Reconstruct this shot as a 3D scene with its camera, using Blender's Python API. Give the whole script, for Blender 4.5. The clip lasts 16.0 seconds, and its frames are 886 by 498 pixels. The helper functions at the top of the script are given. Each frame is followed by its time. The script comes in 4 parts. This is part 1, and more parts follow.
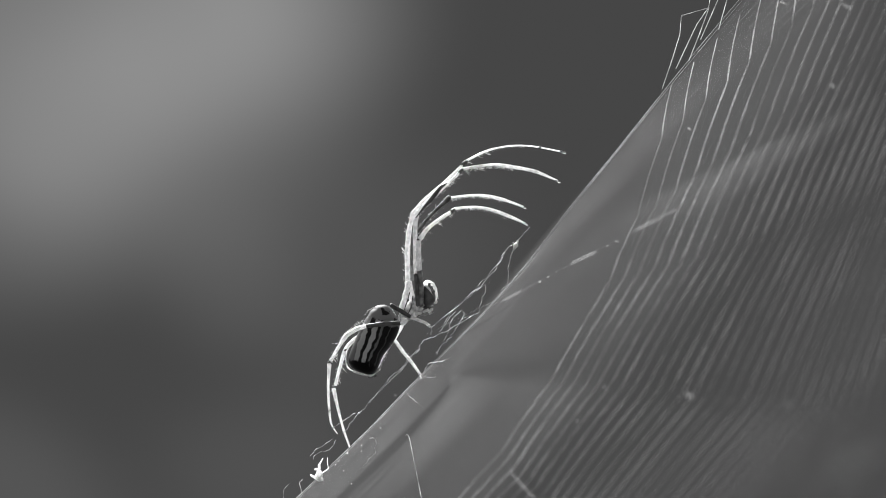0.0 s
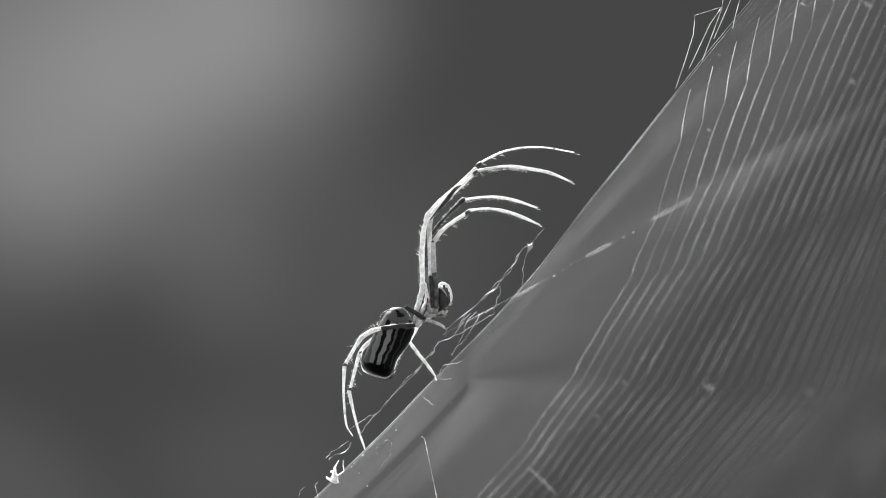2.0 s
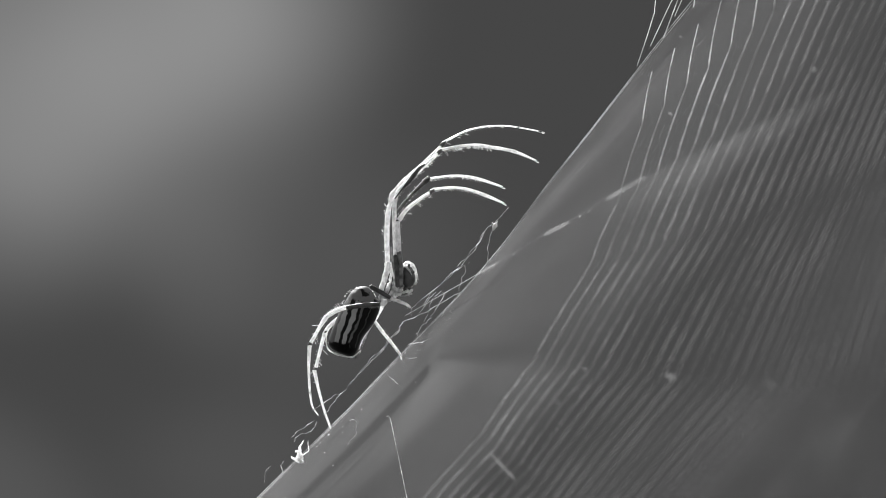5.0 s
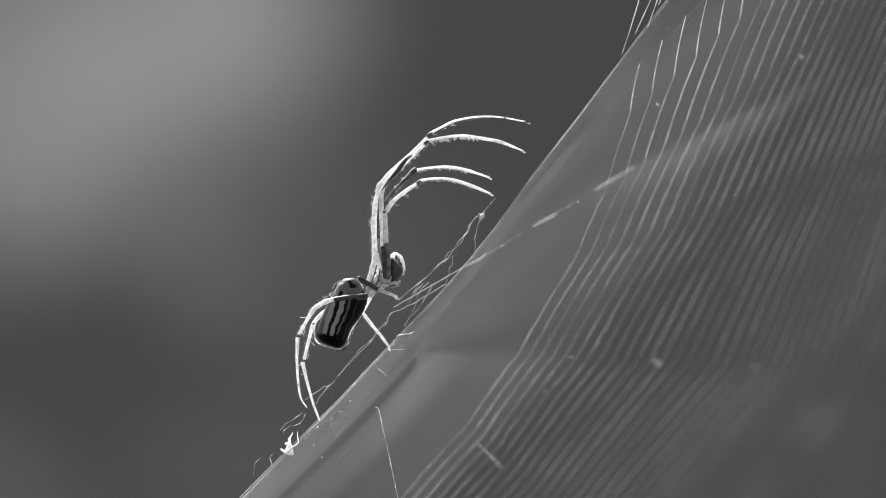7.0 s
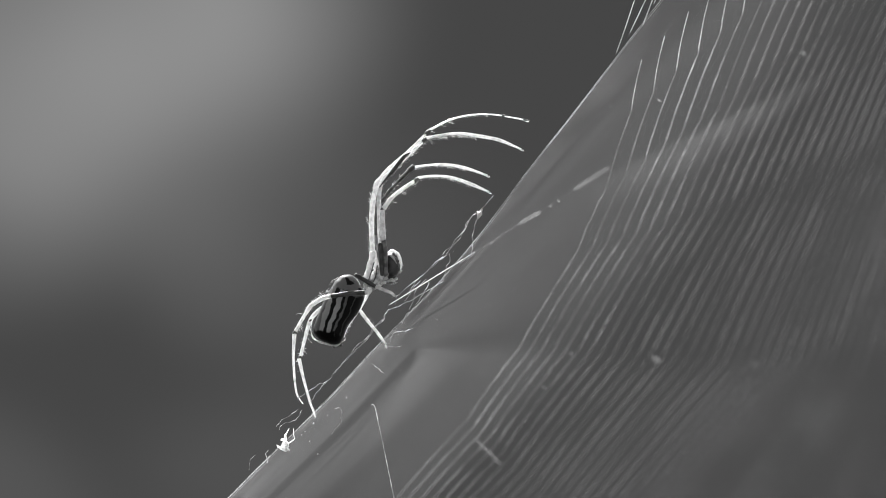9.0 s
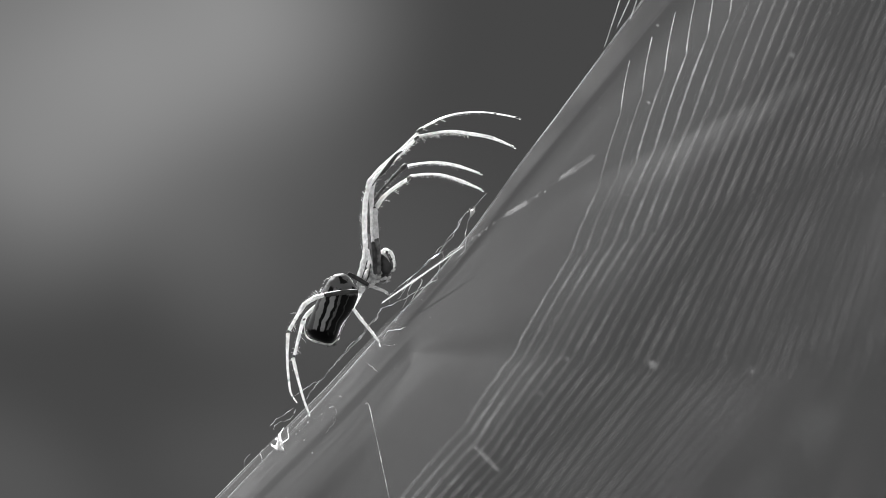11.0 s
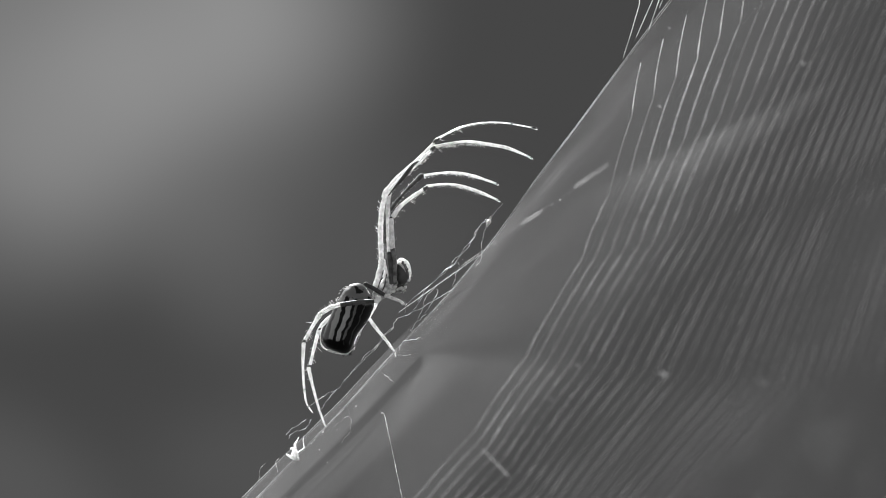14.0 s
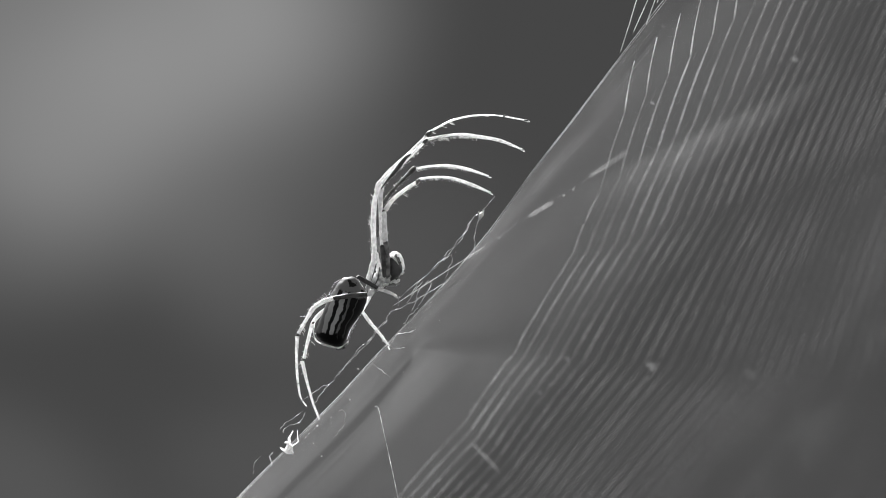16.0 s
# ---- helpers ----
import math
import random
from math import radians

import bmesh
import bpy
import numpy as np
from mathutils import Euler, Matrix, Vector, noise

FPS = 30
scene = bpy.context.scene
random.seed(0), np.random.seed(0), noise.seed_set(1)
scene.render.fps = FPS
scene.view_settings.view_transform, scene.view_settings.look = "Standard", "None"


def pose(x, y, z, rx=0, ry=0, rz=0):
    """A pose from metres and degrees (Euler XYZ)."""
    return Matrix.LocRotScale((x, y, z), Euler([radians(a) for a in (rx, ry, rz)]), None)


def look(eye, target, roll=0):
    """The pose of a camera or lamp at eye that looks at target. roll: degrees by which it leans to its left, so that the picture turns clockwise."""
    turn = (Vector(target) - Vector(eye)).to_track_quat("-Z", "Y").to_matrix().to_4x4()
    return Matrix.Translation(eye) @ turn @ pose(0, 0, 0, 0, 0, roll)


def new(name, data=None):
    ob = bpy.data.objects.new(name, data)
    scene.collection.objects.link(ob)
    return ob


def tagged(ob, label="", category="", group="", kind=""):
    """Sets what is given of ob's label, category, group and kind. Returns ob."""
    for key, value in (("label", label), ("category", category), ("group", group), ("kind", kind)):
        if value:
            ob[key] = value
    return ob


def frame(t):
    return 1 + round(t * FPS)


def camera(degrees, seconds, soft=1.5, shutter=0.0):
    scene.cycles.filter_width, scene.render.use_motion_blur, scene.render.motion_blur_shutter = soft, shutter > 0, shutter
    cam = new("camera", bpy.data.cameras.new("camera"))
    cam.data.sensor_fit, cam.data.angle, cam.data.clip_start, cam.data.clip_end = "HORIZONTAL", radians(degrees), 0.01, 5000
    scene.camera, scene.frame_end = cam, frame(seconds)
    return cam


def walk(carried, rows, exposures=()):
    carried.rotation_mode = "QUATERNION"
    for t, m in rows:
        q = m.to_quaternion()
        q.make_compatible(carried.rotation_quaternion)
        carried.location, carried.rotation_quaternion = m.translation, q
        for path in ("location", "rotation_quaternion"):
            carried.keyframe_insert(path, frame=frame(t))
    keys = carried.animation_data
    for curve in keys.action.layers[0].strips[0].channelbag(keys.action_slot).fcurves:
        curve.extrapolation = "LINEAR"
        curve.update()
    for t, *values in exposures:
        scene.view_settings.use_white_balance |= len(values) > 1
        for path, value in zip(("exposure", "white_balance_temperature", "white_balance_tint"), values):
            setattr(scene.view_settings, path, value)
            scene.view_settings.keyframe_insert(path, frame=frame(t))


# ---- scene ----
# The camera stands still; web and spider sway in the wind.
cam = camera(12.0, 16.0, soft=0.9)
EYE = Vector((0.0, -0.3092, 1.2))
walk(cam, [(0.0, pose(*EYE, 90, 0, 0)), (16.0, pose(*EYE, 90, 0, 0))], exposures=[(0.0, 1.7), (16.0, 1.7)])
cam.data.dof.use_dof = True
cam.data.dof.focus_distance = 0.3092
cam.data.dof.aperture_fstop = 40.0

# ---- light: low sun behind the web, plain sky ----
SUN_ELEVATION, SUN_ROTATION = 36.0, -16.0
world = bpy.data.worlds.new("sky")
scene.world = world
world.use_nodes = True
wt = world.node_tree
sky = wt.nodes.new("ShaderNodeTexSky")
sky.sky_type, sky.sun_disc = "NISHITA", False
sky.sun_elevation, sky.sun_rotation = radians(SUN_ELEVATION), radians(SUN_ROTATION)
grey = wt.nodes.new("ShaderNodeRGBToBW")
wt.links.new(sky.outputs[0], grey.inputs[0])
wt.links.new(grey.outputs[0], wt.nodes["Background"].inputs["Color"])
wt.nodes["Background"].inputs["Strength"].default_value = 0.05
sun = new("sun", bpy.data.lights.new("sun", "SUN"))
sun.data.energy, sun.data.angle = 4.5, radians(0.5)
a, e = radians(SUN_ROTATION), radians(SUN_ELEVATION)
toward = Vector((math.sin(a) * math.cos(e), math.cos(a) * math.cos(e), math.sin(e)))
sun.matrix_world = look(toward * 20, (0, 0, 0))


# ---- materials ----
def material(name):
    m = bpy.data.materials.new(name)
    m.use_nodes = True
    m.node_tree.nodes.clear()
    out = m.node_tree.nodes.new("ShaderNodeOutputMaterial")
    return m, m.node_tree, out


def node(nt, kind, **values):
    n = nt.nodes.new(kind)
    for k, v in values.items():
        n.inputs[k.replace("_", " ")].default_value = v
    return n


def grain(nt, scale, low, high, lo=0.35, hi=0.65, detail=4.0, stretch=None):
    """Noise in object space between two greys."""
    tc = nt.nodes.new("ShaderNodeTexCoord")
    mp = nt.nodes.new("ShaderNodeMapping")
    if stretch:
        mp.inputs["Scale"].default_value = stretch
    nt.links.new(tc.outputs["Object"], mp.inputs[0])
    nz = node(nt, "ShaderNodeTexNoise", Scale=scale, Detail=detail)
    nt.links.new(mp.outputs[0], nz.inputs["Vector"])
    r = nt.nodes.new("ShaderNodeMapRange")
    r.interpolation_type = "SMOOTHSTEP"
    r.inputs["From Min"].default_value, r.inputs["From Max"].default_value = lo, hi
    r.inputs["To Min"].default_value, r.inputs["To Max"].default_value = low, high
    nt.links.new(nz.outputs["Fac"], r.inputs["Value"])
    return r.outputs["Result"], nz


def chitin(name, low, high, rough, glow, scale=2500.0):
    """Skin of the spider: mottled, a little glossy; glow is the share of light that passes through."""
    m, nt, out = material(name)
    tone, nz = grain(nt, scale, low, high)
    p = node(nt, "ShaderNodeBsdfPrincipled", Roughness=rough)
    p.inputs["Subsurface Weight"].default_value = min(1.0, glow * 1.6)
    p.inputs["Subsurface Radius"].default_value = (1, 1, 1)
    p.inputs["Subsurface Scale"].default_value = 0.0007
    nt.links.new(tone, p.inputs["Base Color"])
    bump = node(nt, "ShaderNodeBump", Strength=0.6, Distance=0.00003)
    nt.links.new(nz.outputs["Fac"], bump.inputs["Height"])
    nt.links.new(bump.outputs[0], p.inputs["Normal"])
    tr = nt.nodes.new("ShaderNodeBsdfTranslucent")
    nt.links.new(tone, tr.inputs["Color"])
    mix = node(nt, "ShaderNodeMixShader", Fac=glow * 0.5)
    nt.links.new(p.outputs[0], mix.inputs[1])
    nt.links.new(tr.outputs[0], mix.inputs[2])
    nt.links.new(mix.outputs[0], out.inputs[0])
    return m


def silk_material(name, tone, see_through=0.0, rough=0.3, scale=900.0, low=0.45):
    m, nt, out = material(name)
    var, _ = grain(nt, scale, tone * low, tone, detail=3.0)
    d = nt.nodes.new("ShaderNodeBsdfDiffuse")
    t = nt.nodes.new("ShaderNodeBsdfTranslucent")
    g = node(nt, "ShaderNodeBsdfGlossy", Roughness=rough)
    for s in (d, t, g):
        nt.links.new(var, s.inputs["Color"])
    a1 = node(nt, "ShaderNodeMixShader", Fac=0.6)
    nt.links.new(d.outputs[0], a1.inputs[1])
    nt.links.new(t.outputs[0], a1.inputs[2])
    a2 = node(nt, "ShaderNodeMixShader", Fac=0.3)
    nt.links.new(a1.outputs[0], a2.inputs[1])
    nt.links.new(g.outputs[0], a2.inputs[2])
    last = a2
    if see_through:
        c = nt.nodes.new("ShaderNodeBsdfTransparent")
        last = node(nt, "ShaderNodeMixShader", Fac=1 - see_through)
        nt.links.new(c.outputs[0], last.inputs[1])
        nt.links.new(a2.outputs[0], last.inputs[2])
    nt.links.new(last.outputs[0], out.inputs[0])
    return m


def abdomen_material():
    """Dark skin with pale lengthwise bands that fray towards the tail."""
    m, nt, out = material("banded_skin")
    tc = nt.nodes.new("ShaderNodeTexCoord")
    sep = nt.nodes.new("ShaderNodeSeparateXYZ")
    nz = node(nt, "ShaderNodeTexNoise", Scale=1400.0, Detail=5.0)
    nt.links.new(tc.outputs["Object"], nz.inputs["Vector"])
    nt.links.new(tc.outputs["UV"], sep.inputs[0])
    wob = node(nt, "ShaderNodeMath")
    wob.operation = "MULTIPLY_ADD"
    wob.inputs[1].default_value, wob.inputs[2].default_value = 0.2, -0.1
    nt.links.new(nz.outputs["Fac"], wob.inputs[0])
    add = nt.nodes.new("ShaderNodeMath")
    slant = nt.nodes.new("ShaderNodeMath")
    slant.operation = "MULTIPLY_ADD"
    slant.inputs[1].default_value = -0.28
    nt.links.new(sep.outputs["Y"], slant.inputs[0])
    nt.links.new(sep.outputs["X"], slant.inputs[2])
    lift = nt.nodes.new("ShaderNodeMath")
    lift.inputs[1].default_value = 0.06
    nt.links.new(slant.outputs[0], lift.inputs[0])
    nt.links.new(lift.outputs[0], add.inputs[0])
    nt.links.new(wob.outputs[0], add.inputs[1])
    ramp = nt.nodes.new("ShaderNodeValToRGB")
    ramp.color_ramp.interpolation = "LINEAR"
    stops = [(0.0, 0.1), (0.02, 0.25), (0.15, 0.25), (0.165, 0.006), (0.265, 0.006), (0.28, 0.3), (0.41, 0.28), (0.425, 0.006), (0.5, 0.008),
             (0.515, 0.12), (0.56, 0.10), (0.575, 0.006), (0.71, 0.006), (0.725, 0.06), (0.75, 0.006), (1.0, 0.012)]
    el = ramp.color_ramp.elements
    while len(el) < len(stops):
        el.new(0.5)
    for i, (p, v) in enumerate(stops):
        el[i].position, el[i].color = p, (v, v, v, 1)
    nt.links.new(add.outputs[0], ramp.inputs[0])
    # bands end in black towards the tail, grey shoulders at the front
    tail = nt.nodes.new("ShaderNodeMapRange")
    tail.interpolation_type = "SMOOTHSTEP"
    tail.inputs["From Min"].default_value, tail.inputs["From Max"].default_value = 0.84, 0.88
    tail.inputs["To Min"].default_value, tail.inputs["To Max"].default_value = 1.0, 0.0
    yy = nt.nodes.new("ShaderNodeMath")
    nt.links.new(sep.outputs["Y"], yy.inputs[0])
    nt.links.new(wob.outputs[0], yy.inputs[1])
    nt.links.new(yy.outputs[0], tail.inputs["Value"])
    front = nt.nodes.new("ShaderNodeMapRange")
    front.interpolation_type = "SMOOTHSTEP"
    front.inputs["From Min"].default_value, front.inputs["From Max"].default_value = 0.20, 0.26
    nt.links.new(yy.outputs[0], front.inputs["Value"])
    mx = nt.nodes.new("ShaderNodeMix")
    mx.data_type = "RGBA"
    nt.links.new(front.outputs["Result"], mx.inputs["Factor"])
    nz2 = node(nt, "ShaderNodeTexNoise", Scale=1900.0, Detail=1.0)
    nt.links.new(tc.outputs["Object"], nz2.inputs["Vector"])
    spots = nt.nodes.new("ShaderNodeMapRange")
    spots.inputs["From Min"].default_value, spots.inputs["From Max"].default_value = 0.36, 0.41
    spots.inputs["To Min"].default_value, spots.inputs["To Max"].default_value = 0.01, 0.16
    nt.links.new(nz2.outputs["Fac"], spots.inputs["Value"])
    nt.links.new(spots.outputs["Result"], mx.inputs["A"])
    nt.links.new(ramp.outputs[0], mx.inputs["B"])
    mul = nt.nodes.new("ShaderNodeMix")
    mul.data_type, mul.blend_type = "RGBA", "MULTIPLY"
    mul.inputs["Factor"].default_value = 1.0
    nt.links.new(mx.outputs["Result"], mul.inputs["A"])
    nt.links.new(tail.outputs["Result"], mul.inputs["B"])
    p = node(nt, "ShaderNodeBsdfPrincipled", Roughness=0.5)
    p.inputs["Specular IOR Level"].default_value = 0.07
    nt.links.new(mul.outputs["Result"], p.inputs["Base Color"])
    bump = node(nt, "ShaderNodeBump", Strength=0.4, Distance=0.00003)
    nt.links.new(nz.outputs["Fac"], bump.inputs["Height"])
    nt.links.new(bump.outputs[0], p.inputs["Normal"])
    nt.links.new(p.outputs[0], out.inputs[0])
    return m


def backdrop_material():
    """Glowing sheet painted as foliage far out of focus: one wide light patch on dark green-grey, seen without detail.
    """
    m, nt, out = material("glowing_backdrop")
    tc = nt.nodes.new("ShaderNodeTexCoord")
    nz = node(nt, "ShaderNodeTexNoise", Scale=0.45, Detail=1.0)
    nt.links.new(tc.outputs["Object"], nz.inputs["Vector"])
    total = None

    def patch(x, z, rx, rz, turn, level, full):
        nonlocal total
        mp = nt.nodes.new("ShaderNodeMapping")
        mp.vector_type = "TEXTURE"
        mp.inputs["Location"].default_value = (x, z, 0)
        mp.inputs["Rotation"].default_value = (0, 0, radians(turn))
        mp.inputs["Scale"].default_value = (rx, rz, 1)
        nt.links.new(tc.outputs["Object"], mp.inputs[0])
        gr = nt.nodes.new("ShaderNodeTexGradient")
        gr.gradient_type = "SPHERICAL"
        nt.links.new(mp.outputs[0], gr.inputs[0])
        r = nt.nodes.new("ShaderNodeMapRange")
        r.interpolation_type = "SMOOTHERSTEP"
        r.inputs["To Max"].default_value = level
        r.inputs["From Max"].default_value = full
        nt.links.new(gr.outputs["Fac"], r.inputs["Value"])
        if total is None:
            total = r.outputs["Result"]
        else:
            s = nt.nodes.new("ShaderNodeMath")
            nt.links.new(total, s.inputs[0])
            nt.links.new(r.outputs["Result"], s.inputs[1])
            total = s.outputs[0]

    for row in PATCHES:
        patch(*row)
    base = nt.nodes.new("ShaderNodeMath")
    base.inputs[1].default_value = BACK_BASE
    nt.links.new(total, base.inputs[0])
    # The painted light patches shine by themselves; no lamp lights the sheet.
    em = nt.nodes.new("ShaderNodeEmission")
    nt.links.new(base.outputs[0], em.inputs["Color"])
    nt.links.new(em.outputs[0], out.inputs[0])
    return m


# ---- shapes ----
def mm(x, z, y=0.0):
    """Millimetres to the right, up and away, as metres."""
    return Vector((x, y, z)) / 1000


def part(name, bm, mat, parent=None, label="", smooth=True):
    me = bpy.data.meshes.new(name)
    if smooth:
        for f in bm.faces:
            f.smooth = True
    bm.to_mesh(me)
    bm.free()
    me.materials.append(mat)
    ob = new(name, me)
    ob.parent = parent
    if label:
        tagged(ob, label)
    return ob


def curve_points(points, steps):
    """A smooth line through the points."""
    p = [points[0] * 2 - points[1]] + list(points) + [points[-1] * 2 - points[-2]]
    out = []
    for i in range(1, len(p) - 2):
        a, b, c, d = p[i - 1:i + 3]
        for j in range(steps):
            t = j / steps
            out.append(0.5 * ((2 * b) + (c - a) * t + (2 * a - 5 * b + 4 * c - d) * t * t + (3 * b - a - 3 * c + d) * t ** 3))
    out.append(p[-2])
    return out


def tube(bm, points, radii, sides=10, steps=6, rough=0.0):
    """A tapering round limb along a smooth line, closed at both ends. radii in mm, one a point."""
    line = curve_points(points, steps) if steps > 1 else list(points)
    n = len(line)
    at = [i * (len(radii) - 1) / (n - 1) for i in range(n)]
    up = Vector((0.13, 0.97, 0.21))
    rings = []
    for i, c in enumerate(line):
        way = (line[min(i + 1, n - 1)] - line[max(i - 1, 0)]).normalized()
        side = way.cross(up).normalized()
        other = way.cross(side).normalized()
        k = min(int(at[i]), len(radii) - 2)
        r = (radii[k] + (radii[k + 1] - radii[k]) * (at[i] - k)) / 1000
        if rough:
            r *= 1 + rough * noise.noise(c * 4000)
        rings.append([bm.verts.new(c + r * (math.cos(q) * side + math.sin(q) * other)) for q in (2 * math.pi * j / sides for j in range(sides))])
    for a, b in zip(rings, rings[1:]):
        for j in range(sides):
            bm.faces.new((a[j], a[(j + 1) % sides], b[(j + 1) % sides], b[j]))
    for ring, sign in ((rings[0], -1), (rings[-1], 1)):
        c = sum((v.co for v in ring), Vector()) / sides
        r = (ring[0].co - c).length
        way = (line[1] - line[0] if sign < 0 else line[-1] - line[-2]).normalized()
        tip = bm.verts.new(c + way * r * 0.6 * sign)
        for j in range(sides):
            f = (ring[j], ring[(j + 1) % sides], tip)
            bm.faces.new(f if sign > 0 else f[::-1])
    return line


def blob(bm, centre, size, axis=None, rough=0.0, seed=0.0, level=3):
    """A rounded lump: size in mm along its axes, long side first."""
    made = bmesh.ops.create_icosphere(bm, subdivisions=level, radius=1.0)["verts"]
    turn = Vector((1, 0, 0)).rotation_difference(axis) if axis else None
    for v in made:
        k = 1 + rough * noise.noise(v.co * 2.2 + Vector((seed, seed, seed)))
        co = Vector((v.co.x * size[0], v.co.y * size[1], v.co.z * size[2])) * k / 1000
        if turn:
            co = turn @ co
        v.co = co + centre


def bristles(bm, line, count, length, reach, sides=4, thick=0.012, lean=0.3, side=None):
    """Stiff hairs standing out from a limb whose middle line and radius are given."""
    rng = random.Random(int(length * 1000) + count + len(line))
    for _ in range(count):
        f = rng.random() * (len(line) - 1.01)
        i = int(f)
        c = line[i].lerp(line[i + 1], f - i)
        way = (line[i + 1] - line[i]).normalized()
        out = way.cross(Vector((0, 1, 0))).normalized() * (side if side else rng.choice((-1, 1)))
        out = (out + Vector((0, rng.uniform(-0.6, 0.6), 0)) + way * (lean + rng.uniform(-0.2, 0.2))).normalized()
        long = length * rng.uniform(0.5, 1.2) / 1000
        a = c + out * reach * 0.6 / 1000
        tube(bm, [a, a + out * long * 0.5 + way * long * 0.05, a + out * long + way * long * 0.2], [thick, thick * 0.7, thick * 0.25], sides, 1)


def empty(name, at):
    ob = new(name)
    ob.empty_display_size = 0.002
    ob.location = at
    return ob


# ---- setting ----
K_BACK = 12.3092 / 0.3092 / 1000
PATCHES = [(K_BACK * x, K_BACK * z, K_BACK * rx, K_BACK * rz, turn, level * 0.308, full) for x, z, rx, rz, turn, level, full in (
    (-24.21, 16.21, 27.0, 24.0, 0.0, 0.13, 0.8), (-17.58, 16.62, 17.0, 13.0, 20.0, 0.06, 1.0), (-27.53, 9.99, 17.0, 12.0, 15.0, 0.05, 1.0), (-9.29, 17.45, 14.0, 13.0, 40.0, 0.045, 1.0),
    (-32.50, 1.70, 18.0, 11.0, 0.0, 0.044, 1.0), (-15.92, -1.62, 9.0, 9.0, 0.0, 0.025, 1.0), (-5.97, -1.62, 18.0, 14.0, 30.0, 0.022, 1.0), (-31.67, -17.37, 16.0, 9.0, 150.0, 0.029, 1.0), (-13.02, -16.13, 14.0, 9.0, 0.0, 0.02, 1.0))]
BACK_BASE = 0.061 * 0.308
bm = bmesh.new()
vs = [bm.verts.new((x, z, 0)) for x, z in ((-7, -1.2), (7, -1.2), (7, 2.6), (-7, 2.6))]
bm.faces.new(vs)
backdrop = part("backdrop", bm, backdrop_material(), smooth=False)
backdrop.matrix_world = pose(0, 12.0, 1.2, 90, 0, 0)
tagged(backdrop, "glowing sheet painted as soft out-of-focus foliage with one pale patch far behind the web", "backdrop", kind="structure")

m, nt, out = material("meadow")
tone, nz = grain(nt, 38.0, 0.03, 0.10, lo=0.25, hi=0.75, detail=12.0)
p = node(nt, "ShaderNodeBsdfPrincipled", Roughness=0.9)
nt.links.new(tone, p.inputs["Base Color"])
nt.links.new(p.outputs[0], out.inputs[0])
bm = bmesh.new()
vs = [bm.verts.new((x, y, 0)) for x, y in ((-400, -400), (400, -400), (400, 400), (-400, 400))]
bm.faces.new(vs)
ground = part("ground", bm, m, smooth=False)
tagged(ground, "dark grassy ground far below the web", "ground", kind="structure")

PALE = chitin("pale_translucent_leg", 0.66, 0.96, 0.24, 0.44, 3000.0)
DARK = chitin("dark_leg", 0.02, 0.07, 0.5, 0.1)
SKIN = chitin("carapace_skin", 0.3, 0.97, 0.35, 0.55, 2300.0)
BROWN = chitin("brown_leg", 0.06, 0.2, 0.4, 0.15, 2200.0)
HEAD = chitin("dark_head", 0.003, 0.06, 0.5, 0.0, 1100.0)
HAIR = chitin("bristle", 0.25, 0.75, 0.3, 0.4)
BANDED = abdomen_material()
SILK = silk_material("silk", 0.92, 0.15)
SPIRAL = silk_material("sticky_silk", 0.85, 0.45, 0.3, 160.0, 0.35)
OUTER = silk_material("thin_sticky_silk", 0.8, 0.87, 0.3, 120.0, 0.4)
FINE = silk_material("hair_fine_silk", 0.8, 0.78, 0.3, 300.0, 0.4)
THICK = silk_material("dense_silk", 0.9, 0.0, 0.5)
CLUMP = silk_material("thin_dense_silk", 0.85, 0.86, 0.5, 400.0, 0.5)
SHEER = silk_material("sheer_silk", 0.85, 0.93, 0.5, 400.0, 0.5)
DASH = silk_material("glint_dash_silk", 0.85, 0.9, 0.5, 500.0, 0.6)
BAND = silk_material("glint_silk", 0.97, 0.1, 0.4, 400.0, 0.8)
LITTER = chitin("bleached_husk", 0.75, 0.97, 0.6, 0.6, 3000.0)


# ---- spider ----
HOME = mm(-2.65, -4.93) + Vector((0, 0, 1.2))
spider = empty("spider", HOME)
tagged(spider, "long-legged orb-weaver spider with banded abdomen reaching from its web", "spider")


